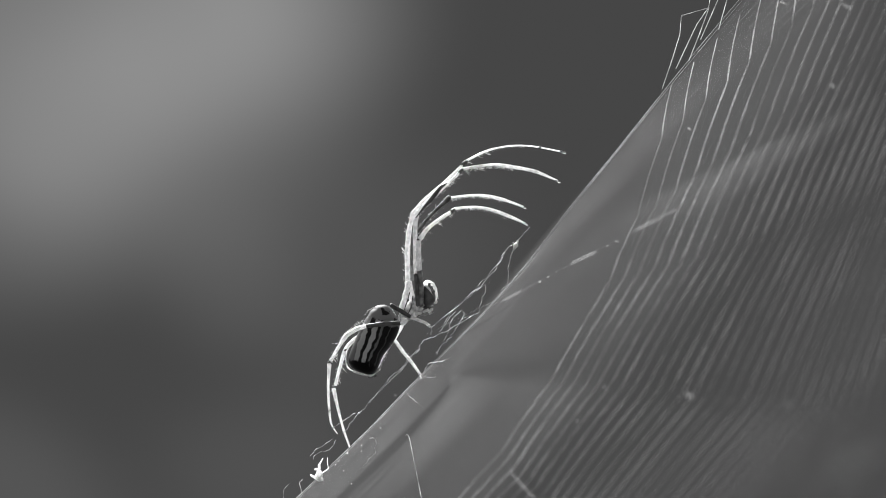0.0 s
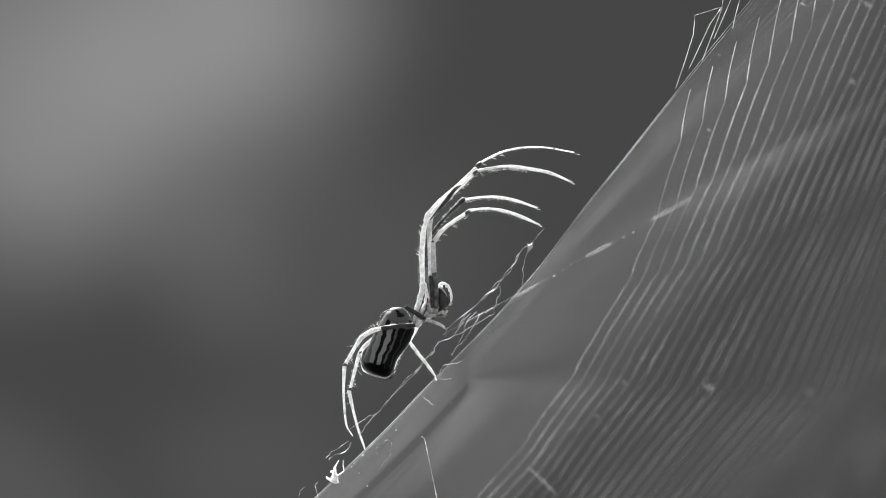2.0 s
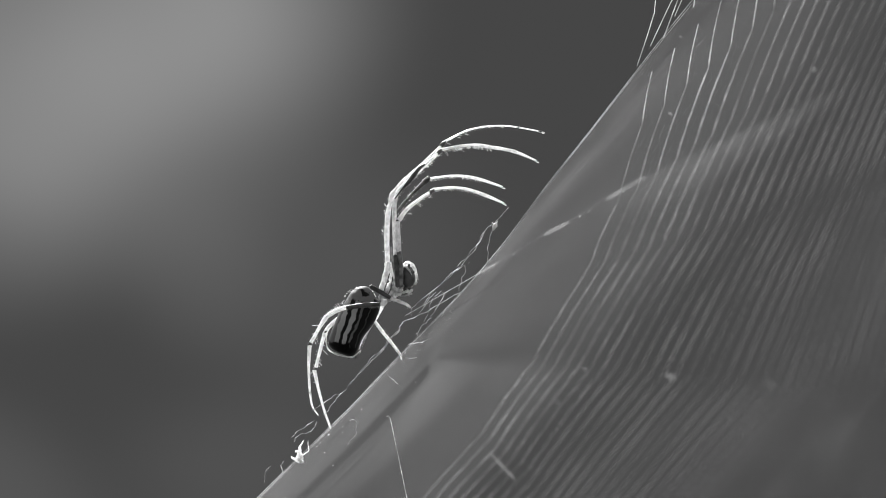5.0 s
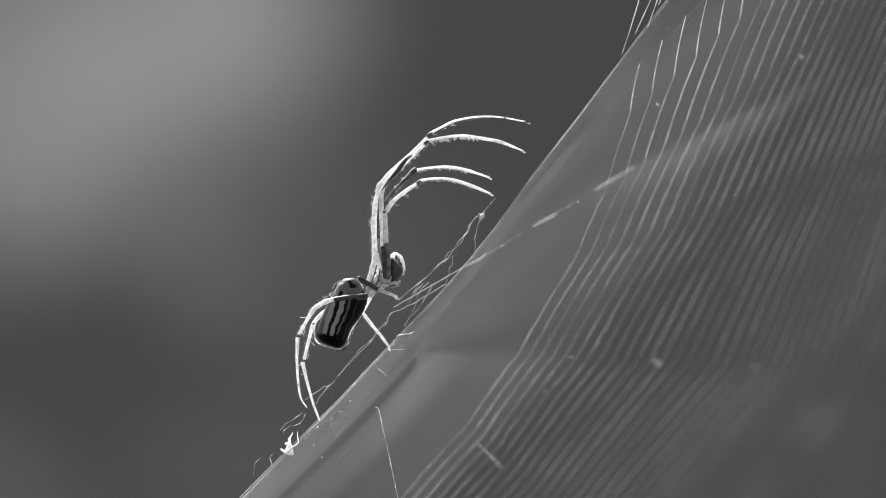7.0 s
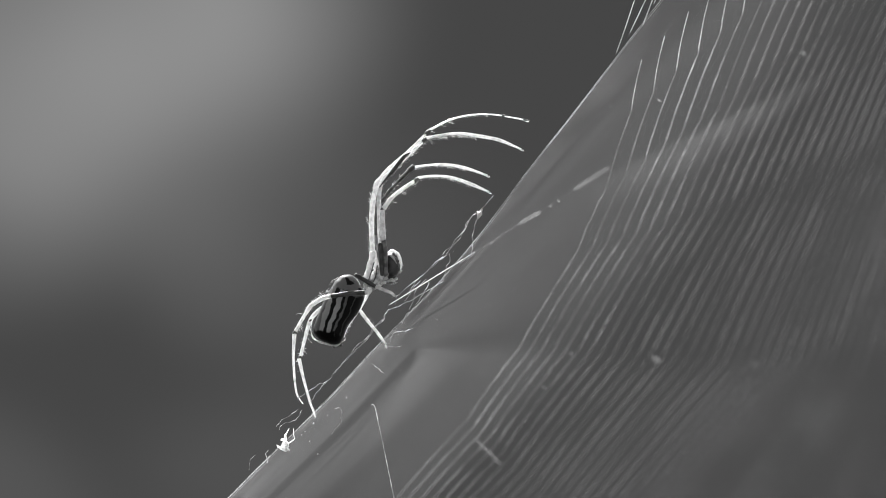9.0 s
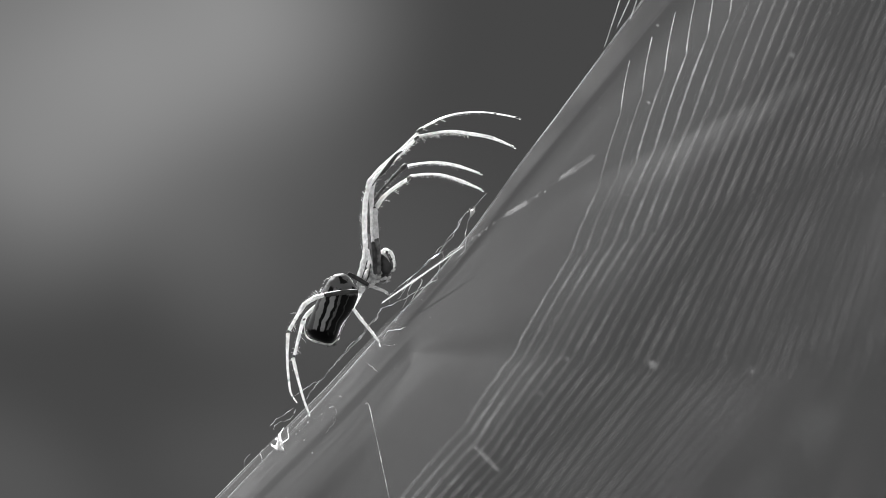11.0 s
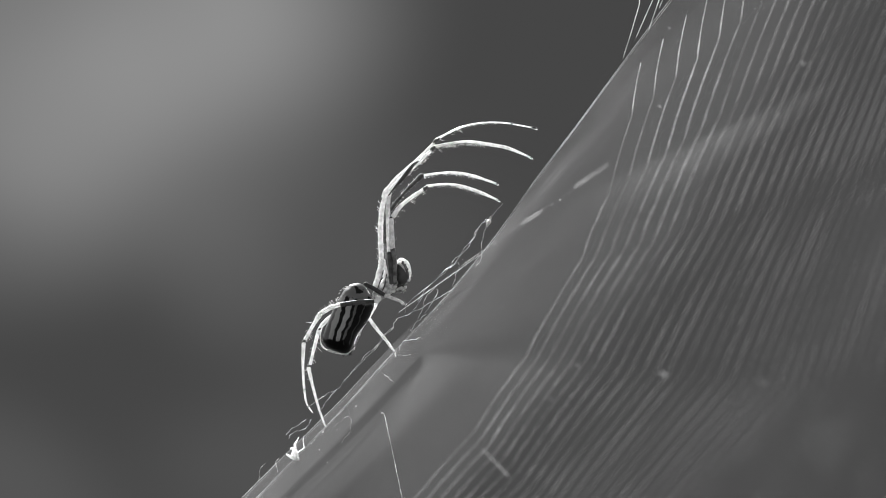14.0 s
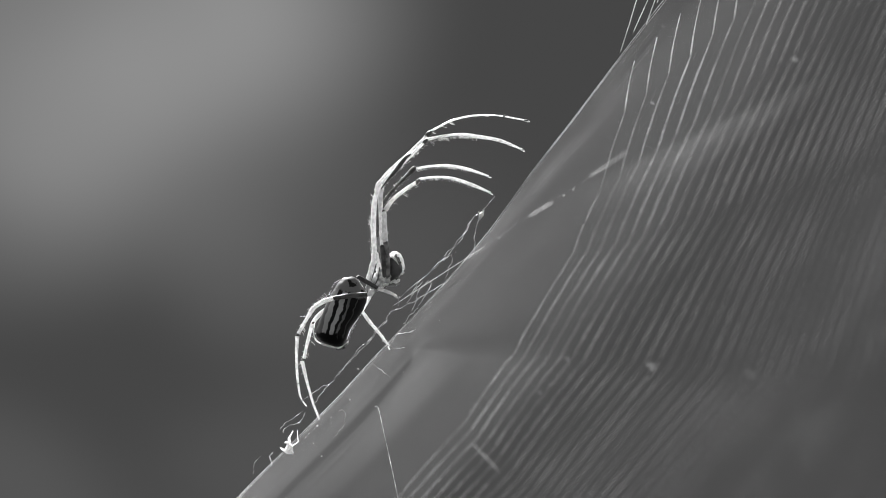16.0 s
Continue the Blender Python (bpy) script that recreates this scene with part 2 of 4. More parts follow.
def abdomen():
    """Tapered barrel along the body's axis, blunt at the tail; u runs across the seen side, v to the tail."""
    bm = bmesh.new()
    uv = bm.loops.layers.uv.new("UVMap")
    top, tail = mm(-1.45, 0.79), mm(-3.27, -4.15)
    axis = tail - top
    length = axis.length
    axis.normalize()
    across = axis.cross(Vector((0, 1, 0))).normalized()
    if across.x < 0:
        across = -across
    depth = axis.cross(across)
    shape = [(0, 0.17, 0.00), (0.03, 0.50, 0.00), (0.06, 0.70, -0.04), (0.15, 1.16, 0.17), (0.25, 1.29, 0.17), (0.4, 1.33, 0.08), (0.55, 1.26, -0.06), (0.7, 1.14, -0.21), (0.85, 1.14, -0.21), (0.93, 1.06, -0.19), (0.98, 0.83, -0.12), (1, 0.41, -0.04)]
    sides, rings = 40, []
    for i in range(49):
        f = i / 48 * (len(shape) - 1)
        k = min(int(f), len(shape) - 2)
        s, r, o = (shape[k][j] + (shape[k + 1][j] - shape[k][j]) * (f - k) for j in range(3))
        c = top + axis * s * length + across * o / 1000
        ring = []
        for j in range(sides):
            q = 2 * math.pi * j / sides
            n = across * math.cos(q) + depth * math.sin(q) * 0.95
            w = 1 + 0.03 * noise.noise((c + n * 0.001) * 900)
            ring.append((bm.verts.new(c + n * r * w / 1000), (0.5 + 0.5 * math.cos(q), s)))
        rings.append(ring)
    for a, b in zip(rings, rings[1:]):
        for j in range(sides):
            four = (a[j], a[(j + 1) % sides], b[(j + 1) % sides], b[j])
            face = bm.faces.new([v for v, _ in four])
            for loop, (_, co) in zip(face.loops, four):
                loop[uv].uv = co
    for ring, flip in ((rings[0], False), (rings[-1], True)):
        vv = [v for v, _ in ring]
        bm.faces.new(vv if flip else vv[::-1])
    bmesh.ops.recalc_face_normals(bm, faces=bm.faces)
    body = part("abdomen", bm, BANDED, spider, "dark abdomen with pale lengthwise bands")
    bm = bmesh.new()
    rng = random.Random(4)
    for i in range(150):
        s = rng.uniform(0.02, 1.0)
        f = s / 1.02
        k = max(j for j in range(len(shape)) if shape[j][0] <= s)
        k = min(k, len(shape) - 2)
        t = (s - shape[k][0]) / (shape[k + 1][0] - shape[k][0])
        r = shape[k][1] + (shape[k + 1][1] - shape[k][1]) * t
        q = rng.choice((0, math.pi)) + rng.uniform(-0.5, 0.5)
        n = across * math.cos(q) + depth * math.sin(q) * 0.95
        c = top + axis * s * length + n * r / 1000
        way = (n + axis * 0.5).normalized()
        tube(bm, [c, c + way * rng.uniform(0.06, 0.16) / 1000], [0.012, 0.004], 4, 1)
    part("hair", bm, HAIR, body, "short pale hairs")
    bm = bmesh.new()
    end = top + axis * length
    for dx, dz, size in ((0.75, 0.12, 0.16), (0.98, 0.2, 0.12), (0.55, -0.02, 0.13)):
        blob(bm, end + across * dx / 1000 - axis * dz / 1000, (size * 1.5, size, size), axis, 0.1, dx, 2)
    part("spinnerets", bm, DARK, body, "small dark spinnerets")
    # thin pale tube put round the tail for the rim light of the sun behind
    bm = bmesh.new()
    rim = [mm(-4.39, -2.57, -0.1), mm(-4.48, -3.27, -0.1), mm(-4.23, -3.86, -0.2), mm(-3.44, -4.19, -0.2), mm(-2.61, -4.35, -0.2), mm(-2.11, -4.02, -0.1)]
    tube(bm, rim, [0.02, 0.04, 0.07, 0.065, 0.075, 0.04], 8, 6, 0.8)
    part("rim", bm, PALE, body, "translucent pale tube for the rim light at the tail")
    # another pale tube below the belly, also for rim light
    bm = bmesh.new()
    rim = [mm(-2.07, -3.81, 0.3), mm(-1.74, -2.98, 0.3), mm(-1.04, -2.03, 0.3), mm(-0.58, -1.24, 0.3), mm(-0.46, -0.66, 0.3)]
    tube(bm, rim, [0.01, 0.016, 0.012, 0.018, 0.022], 8, 6, 0.9)
    part("rim", bm, PALE, body, "translucent pale tube for the rim light below the belly")


def prosoma():
    bm = bmesh.new()
    way = mm(1.53, 1.66) - mm(-0.58, -0.25)
    blob(bm, mm(0.46, 0.58), (1.35, 0.85, 0.62), way.normalized(), 0.08, 2.0)
    body = part("carapace", bm, SKIN, spider, "pale mottled carapace")
    # pale tube added where light brightens the carapace's left side
    bm = bmesh.new()
    tube(bm, [mm(0.08, 2.49, -0.2), mm(-0.04, 1.58, -0.45), mm(-0.41, 0.54, -0.6)], [0.16, 0.27, 0.2], 10, 5, 0.25)
    part("lit_flank", bm, PALE, body, "pale tube for the light on the left flank")
    # two thin dark lines along the carapace
    for line in ([(-0.28, 0.25), (-0.02, 0.95), (0.22, 1.75)], [(0.02, 0.05), (0.32, 0.7), (0.45, 1.5)]):
        bm = bmesh.new()
        tube(bm, [mm(x, z, -0.88) for x, z in line], [0.02, 0.05, 0.03], 8, 5, 0.5)
        part("dark_line", bm, DARK, body, "thin dark line")
    for x, z, r in ((1.12, 2.22, 0.2), (1.45, 2.3, 0.15)):
        bm = bmesh.new()
        blob(bm, mm(x, z, -0.5), (r, r * 0.6, r * 0.7), Vector((0.6, 0, 0.8)).normalized(), 0.4, x, 2)
        part("spot", bm, PALE, body, "pale spot")
    bm = bmesh.new()
    blob(bm, mm(1.41, 1.49, -0.1), (0.85, 0.75, 0.66), Vector((0.45, 0, -1)).normalized(), 0.06, 5.0)
    head = part("head", bm, HEAD, spider, "dark rounded head edged by rim-light tubes")
    # two pale tubes along the head's outline stand in for its rim light
    bm = bmesh.new()
    tube(bm, [mm(1.16, 2.36, 0.1), mm(1.62, 2.53, 0.1), mm(1.99, 2.20, 0.1), mm(2.16, 1.66, 0.1), mm(2.11, 1.12, 0.1)], [0.1, 0.13, 0.14, 0.12, 0.07], 8, 6, 0.5)
    part("rim", bm, PALE, head, "translucent pale tube for the rim light over the head")
    bm = bmesh.new()
    tube(bm, [mm(1.11, 2.29, -0.5), mm(1.36, 2.26, -0.55), mm(1.66, 1.96, -0.6), mm(1.83, 1.60, -0.6), mm(1.93, 1.21, -0.5)], [0.03, 0.06, 0.07, 0.05, 0.02], 8, 6, 0.6)
    part("rim", bm, PALE, head, "inner pale tube for the rim light on the head")
    for x, z, size in ((1.06, 0.51, 0.12), (1.26, 0.36, 0.10), (1.45, 0.44, 0.13), (1.64, 0.34, 0.09), (1.80, 0.50, 0.12), (0.95, 0.24, 0.14), (0.73, 0.20, 0.10), (2.09, 1.00, 0.10), (2.19, 1.07, 0.06)):
        bm = bmesh.new()
        blob(bm, mm(x, z, -0.85), (size * 1.4, size, size * 0.95), Vector((0.8, 0, 0.5)), 0.5, x * 3, 2)
        part("palp_segment", bm, PALE, head, "small pale knob of a feeler")
    bm = bmesh.new()
    for x, z, y in ((1.82, 2.16, -0.55), (1.99, 1.82, -0.5), (1.66, 2.36, -0.5), (1.91, 1.45, -0.55)):
        blob(bm, mm(x, z, y), (0.09, 0.09, 0.09), None, 0.0, 0.0, 2)
    part("eyes", bm, DARK, head, "small black eyes")
    for path, y in (((1.33, 0.83), -0.2), ((1.66, 0.70), 0.25)):
        bm = bmesh.new()
        x, z = path
        tube(bm, [mm(x, z, y), mm(x - 0.05, z - 0.35, y), mm(x - 0.3, z - 0.6, y)], [0.2, 0.17, 0.06], 8, 5, 0.3)
        part("chelicera", bm, HEAD, head, "dark jaw")
    bm = bmesh.new()
    tube(bm, [mm(0.62, 0.17, -0.4), mm(1.12, 0.29, -0.45), mm(1.53, 0.37, -0.45), mm(1.82, 0.70, -0.4)], [0.12, 0.11, 0.13, 0.08], 8, 5, 0.5)
    part("palp", bm, BROWN, head, "short brown feeler with pale knobs")
    bm = bmesh.new()
    tube(bm, [mm(0.79, -0.04, -0.7), mm(1.08, 0.17, -0.75), mm(1.41, 0.17, -0.75), mm(1.66, 0.37, -0.7)], [0.07, 0.09, 0.08, 0.05], 8, 5, 0.6)
    part("palp", bm, BROWN, head, "short brown feeler with pale knobs")
    bm = bmesh.new()
    rng = random.Random(3)
    for i in range(70):
        c = mm(1.29, 0.37, -0.6) + Vector((rng.uniform(-0.6, 0.55), rng.uniform(-0.2, 0.2), rng.uniform(-0.2, 0.2) + 0.0)) / 1000
        d = Vector((rng.uniform(-0.3, 1), rng.uniform(-0.3, 0.3), rng.uniform(-1, 0.3))).normalized()
        tube(bm, [c, c + d * rng.uniform(0.08, 0.2) / 1000], [0.02, 0.006], 4, 1)
    part("hair", bm, HAIR, head, "pale hairs round the jaws")
    bm = bmesh.new()
    rng = random.Random(8)
    for i in range(90):
        q = rng.uniform(-1.9, 1.3)
        n = Vector((math.cos(q), rng.uniform(-0.6, 0.6), math.sin(q))).normalized()
        c = mm(1.53, 1.58) + Vector((n.x * 0.00066, n.y * 0.0006, n.z * 0.00085))
        tube(bm, [c, c + n * rng.uniform(0.05, 0.2) / 1000], [0.014, 0.004], 4, 1)
    part("hair", bm, HAIR, head, "short pale hairs")
    bm = bmesh.new()
    tube(bm, [mm(-0.33, -0.33), mm(-0.66, -0.46), mm(-0.95, -0.41)], [0.3, 0.22, 0.2], 10, 4)
    part("waist", bm, SKIN, spider)
    bm = bmesh.new()
    blob(bm, mm(-0.2, -0.36, -1.85), (0.3, 0.2, 0.22), Vector((0.5, 0, 0.8)).normalized(), 0.35, 4.0)
    part("coxa", bm, PALE, spider, "pale leg base")
    for x, z, y in ((0.08, 0.17, -0.5), (0.37, 0.41, -0.55), (0.66, 0.62, -0.5), (-0.25, -0.12, -0.45)):
        bm = bmesh.new()
        blob(bm, mm(x, z, y), (0.34, 0.24, 0.24), Vector((0.5, -0.2, 0.8)).normalized(), 0.1, x)
        part("coxa", bm, SKIN, spider, "pale leg base")


def leg(pieces, hairs, label, joints=(), claws=()):
    """pieces: (name, material, points, radii); the first is the part, the others hang on it."""
    first = None
    for name, mat, points, radii in pieces:
        bm = bmesh.new()
        tube(bm, points, radii, 14, 9, 0.12)
        ob = part(name if first else "leg", bm, mat, first or spider, label if first is None else ("dark " if mat == DARK else "pale ") + name)
        first = first or ob
    for c, r in joints:
        bm = bmesh.new()
        blob(bm, c, (r * 1.5, r * 0.9, r * 0.85), Vector((0.7, 0, 0.7)).normalized(), 0.35, r * 9, 3)
        part("joint", bm, DARK, first, "dark joint ring")
    for c, way in claws:
        bm = bmesh.new()
        blob(bm, c - way * 0.00012, (0.2, 0.075, 0.07), way, 0.1, 1.0, 2)
        blob(bm, c + way * 0.00012, (0.06, 0.05, 0.05), way, 0.1, 2.0, 2)
        part("claw", bm, DARK, first, "dark claw")
        bm = bmesh.new()
        tube(bm, [c - way * 0.00022 + Vector((0, -0.00004, -0.00007)), c + way * 0.0001 + Vector((0, -0.00004, -0.00009)), c + way * 0.0002 + Vector((0, -0.00004, -0.00002))], [0.02, 0.028, 0.02], 6, 4)
        part("claw_edge", bm, PALE, first, "pale edge of the claw")
    bm = bmesh.new()
    for points, count, length, reach, lean, side in hairs:
        bristles(bm, curve_points(points, 6), int(count * (1.5 if length < 0.3 else 1.0)), length, reach, 4, 0.011 if length < 0.4 else 0.016, lean, side)
    part("bristles", bm, HAIR, first, "fine pale bristles")
    return first


def claw(points, y):
    return [mm(x, z, y) for x, z in points]


def tip(points):
    """The end of a limb and the way it points."""
    return points[-1], (points[-1] - points[-2]).normalized()


def legs():
    # four long forelegs raised over the head
    fa = claw([(0.08, 2.49), (0.04, 4.56), (0.17, 6.30), (0.46, 7.38)], 0.5)
    ta = claw([(0.46, 7.42), (1.16, 8.37), (2.69, 9.74), (4.23, 11.23)], 0.5)
    sa = claw([(4.35, 11.40), (5.89, 12.15), (7.34, 12.48), (8.71, 12.52), (9.78, 12.39), (11.48, 12.06)], 0.5)
    # The dark tube along the tibia stands in for the next foreleg's shadow.
    leg([("femur", PALE, fa, [0.186, 0.2, 0.193, 0.138]), ("coxa", PALE, claw([(0.54, 0.62), (0.29, 1.58), (0.08, 2.53)], 0.5), [0.2, 0.26, 0.27]),
         ("shade_stripe", DARK, claw([(0.66, 7.21), (1.24, 7.95), (1.70, 8.45), (2.10, 8.95), (2.50, 9.45), (2.90, 9.72)], -0.75), [0.04, 0.08, 0.15, 0.16, 0.13, 0.05]), ("patella", PALE, claw([(0.37, 7.05), (0.50, 7.50), (0.75, 7.83)], 0.5), [0.2, 0.26, 0.2]), ("tibia", PALE, ta, [0.186, 0.179, 0.138, 0.103]), ("tarsus", PALE, sa, [0.085, 0.07, 0.058, 0.055, 0.06, 0.055])],
        [(fa, 16, 0.24, 0.27, 0.4, 1), (fa, 9, 0.42, 0.27, 0.5, 1), (ta, 14, 0.2, 0.2, 0.3, -1), (sa[:4], 20, 0.14, 0.1, 0.4, -1), (sa[:2], 5, 0.5, 0.1, 0.6, -1)],
        "long raised foreleg with pale segments and dark joints",
        [(ta[-1], 0.21), (sa[4], 0.1), (mm(1.10, 8.05, 0.2), 0.1)], [tip(sa)])
    fb = claw([(0.66, 3.03), (0.62, 4.97), (0.62, 6.63), (0.79, 7.54)], -0.4)
    tb = claw([(0.79, 7.63), (1.33, 8.21), (2.69, 9.45), (3.98, 10.65)], -0.4)
    sb = claw([(4.10, 10.78), (5.39, 11.03), (6.63, 11.11), (7.75, 10.94), (9.41, 10.61), (11.07, 9.91)], -0.4)
    leg([("femur", PALE, fb, [0.159, 0.173, 0.173, 0.144]), ("coxa", DARK, claw([(0.80, 0.79), (0.76, 1.87), (0.66, 3.07)], -1.35), [0.15, 0.17, 0.16]),
         ("tibia", PALE, tb, [0.159, 0.144, 0.123, 0.101]), ("tarsus", PALE, sb, [0.115, 0.095, 0.1, 0.135, 0.13, 0.07])],
        [(fb, 16, 0.22, 0.2, 0.3, None), (tb, 45, 0.25, 0.16, 0.2, -1), (sb[:4], 75, 0.24, 0.12, 0.15, -1), (sb[:2], 7, 0.62, 0.1, 0.4, -1)],
        "long raised foreleg with pale segments and dark joints",
        [(tb[-1], 0.18), (sb[4], 0.1)], [tip(sb)])
    fc = claw([(0.41, 3.73), (0.41, 4.97), (0.54, 5.89)], 1.3)
    tc = claw([(0.58, 5.93), (1.33, 6.92), (2.16, 7.83), (2.98, 8.58)], 1.3)
    sc = claw([(3.19, 8.71), (4.44, 8.87), (5.68, 8.87), (7.05, 8.58), (8.58, 8.04)], 1.3)
    leg([("femur", DARK, fc, [0.2, 0.2, 0.17]), ("coxa", BROWN, claw([(0.75, 0.83), (0.54, 2.28), (0.41, 3.77)], 1.3), [0.22, 0.2, 0.2]),
         ("tibia", DARK, tc[2:] + [tc[-1]], [0.14, 0.15, 0.16]), ("tibia", DARK, tc[1:3], [0.11, 0.11]), ("tibia", DARK, tc[:2], [0.13, 0.14]),
         ("tarsus", PALE, sc, [0.09, 0.075, 0.1, 0.125, 0.07])],
        [(tc, 26, 0.2, 0.14, 0.3, None), (sc[:4], 48, 0.19, 0.12, 0.2, -1)],
        "raised second foreleg, half dark with a pale tip",
        [(tc[-1], 0.24)], [tip(sc)])
    fd = claw([(0.91, 3.32), (0.87, 4.56), (0.87, 5.55)], -1.2)
    td = claw([(0.95, 5.64), (1.53, 6.43), (2.49, 7.17), (3.36, 7.71)], -1.2)
    sd = claw([(3.48, 7.88), (4.68, 8.00), (5.93, 7.88), (7.34, 7.38), (8.66, 6.80)], -1.2)
    leg([("femur", PALE, fd, [0.202, 0.193, 0.168]), ("coxa", BROWN, claw([(1.02, 0.79), (1.02, 2.07), (0.94, 3.36)], -1.2), [0.2, 0.22, 0.2]),
         ("tibia", PALE, td, [0.189, 0.146, 0.129, 0.12]), ("tarsus", PALE, sd, [0.1, 0.085, 0.1, 0.135, 0.07])],
        [(fd, 8, 0.2, 0.2, 0.3, None), (td, 34, 0.16, 0.15, 0.3, -1), (sd[:4], 40, 0.18, 0.12, 0.2, -1), (td, 6, 0.42, 0.15, 0.2, -1)],
        "raised second foreleg with pale segments and dark joints",
        [(td[-1], 0.18), (mm(0.91, 5.64, -1.2), 0.16)], [tip(sd)])
    # short third legs that hold the silk
    te = claw([(0.29, -0.04), (0.91, -0.29), (1.41, -0.50), (1.70, -0.75)], -0.9)
    leg([("tibia", PALE, te, [0.14, 0.13, 0.11, 0.1]), ("femur", DARK, claw([(-1.16, 0.83), (-0.54, 0.46), (0.29, -0.04)], -0.9), [0.15, 0.17, 0.14])],
        [(te, 10, 0.14, 0.1, 0.3, None)], "short third leg with dark upper segment", [(mm(1.66, -0.70, -0.9), 0.1)])
    tf = claw([(-0.95, -1.70), (-0.33, -2.57), (0.37, -3.44), (0.99, -4.31)], 0.9)
    leg([("tibia", PALE, tf, [0.129, 0.129, 0.112, 0.0688]), ("femur", PALE, claw([(-0.33, -0.62), (-0.62, -1.16), (-0.95, -1.70)], 0.9), [0.15, 0.15, 0.14]),
         ("tarsus", PALE, claw([(0.79, -3.95), (0.91, -4.25), (1.04, -4.60)], 0.9), [0.06, 0.065, 0.04])],
        [(tf, 14, 0.16, 0.12, 0.3, None)], "pale third leg braced on the silk", [(mm(0.93, -4.30, 0.8), 0.06)])
    # hind legs bowed behind the abdomen
    pg = claw([(-2.94, -0.70), (-3.65, -0.91), (-4.31, -1.29)], -1.75)
    tg = claw([(-4.39, -1.33), (-4.89, -2.11), (-5.55, -3.23)], -1.75)
    sg = claw([(-5.64, -3.44), (-5.72, -5.18), (-5.64, -6.84), (-5.47, -7.88), (-5.06, -8.54)], -1.75)
    leg([("patella", PALE, pg, [0.14, 0.18, 0.17]), ("femur", DARK, claw([(-0.37, -0.46), (-1.66, -0.54), (-2.94, -0.70)], -1.75), [0.16, 0.18, 0.16]),
         ("tibia", PALE, tg, [0.19, 0.14, 0.125, 0.13]), ("tarsus", PALE, sg, [0.155, 0.105, 0.09, 0.085, 0.06, 0.04])],
        [(pg, 12, 0.2, 0.16, 0.2, -1), (pg, 6, 0.45, 0.16, 0.2, -1), (tg, 20, 0.2, 0.14, 0.2, None), (tg, 4, 0.5, 0.14, 0.3, None)],
        "bowed hind leg with dark upper segment and pale lower segments",
        [(mm(-5.60, -3.32, -1.75), 0.15), (mm(-5.64, -6.88, -1.75), 0.1), (mm(-5.39, -8.12, -1.75), 0.085), (mm(-4.36, -1.31, -1.78), 0.09)])
    th = claw([(-3.32, -1.33), (-4.06, -1.91), (-4.56, -2.57), (-4.97, -3.94), (-5.26, -5.10)], 0.6)
    sh = claw([(-5.39, -5.31), (-5.06, -6.84), (-4.64, -8.42), (-4.39, -9.12), (-4.23, -9.62)], 0.6)
    leg([("tibia", PALE, th, [0.13, 0.165, 0.15, 0.175, 0.13, 0.11, 0.125]), ("tarsus", PALE, sh, [0.155, 0.11, 0.095, 0.09, 0.08, 0.05])],
        [(th[2:], 14, 0.18, 0.14, 0.2, None), (th[2:], 4, 0.5, 0.14, 0.2, 1), (sh[:2], 4, 0.5, 0.1, 0.0, -1)],
        "pale bowed hind leg standing on the silk",
        [(mm(-5.31, -5.22, 0.6), 0.14), (mm(-4.60, -8.50, 0.6), 0.1), (mm(-4.52, -2.5, 0.5), 0.1)])


abdomen()
prosoma()
legs()

# ---- silk round the spider ----
tangle = empty("silk_tangle", HOME)
tagged(tangle, "loose tangle of crinkled silk threads below the spider", "spider silk")


def strand(points, y, thick, parent, mat=SILK, name="silk_thread", steps=5, crinkle=0.15, label=""):
    bm = bmesh.new()
    line = []
    for i, p in enumerate(curve_points([mm(x, z, y) for x, z in points], steps)):
        w = noise.noise_vector(p * 2600 + Vector((y * 7, 0, 0))) * crinkle / 1000
        line.append(p + w)
    tube(bm, line, [thick * 0.8, thick, thick * 0.7], 6, 2, 1.1)
    return part(name, bm, mat, parent, label)


def hang(order, thick, *points):
    """One crinkled thread of the tangle; every third is dense."""
    strand(points, -0.6 + 0.1 * (order % 7), thick * 0.55, tangle, SILK if order % 3 else THICK)


hang(0, 0.022, (8.95, 6.55), (8.17, 5.51), (7.79, 4.85), (7.46, 3.73), (7.34, 2.49), (7.05, 1.99))
hang(1, 0.030, (7.75, 5.31), (7.25, 4.81), (6.63, 3.86), (5.26, 2.20))
hang(2, 0.024, (7.25, 4.73), (6.67, 3.73), (5.39, 2.16), (4.44, 1.29))
hang(3, 0.026, (5.26, 2.20), (4.44, 1.37), (3.44, 0.54), (1.95, -0.62), (1.78, -1.41))
hang(4, 0.032, (5.76, 2.36), (5.60, 1.66), (5.26, 0.29))
hang(5, 0.026, (5.72, 2.28), (5.10, 1.95), (4.39, 1.37))
hang(6, 0.034, (5.26, 0.21), (4.56, -0.12), (3.86, -0.50), (2.82, -1.08), (1.78, -1.58), (1.16, -1.78))
hang(7, 0.036, (1.16, -1.78), (0.87, -2.16), (0.79, -2.53), (0.41, -2.90), (-0.54, -3.86))
hang(8, 0.030, (0.83, -2.40), (0.54, -2.57), (-0.17, -3.52), (-0.33, -3.81))
hang(9, 0.026, (0.33, -3.03), (-0.58, -4.15), (-1.37, -4.85), (-2.69, -6.30))
hang(10, 0.024, (-0.33, -3.73), (-1.49, -4.81), (-2.61, -6.14), (-3.44, -7.05), (-4.64, -8.50))
hang(11, 0.026, (-3.27, -6.92), (-4.15, -7.34), (-5.39, -8.17))
hang(12, 0.030, (4.06, 0.41), (4.10, 0.08), (3.81, -0.62), (3.23, -1.33))
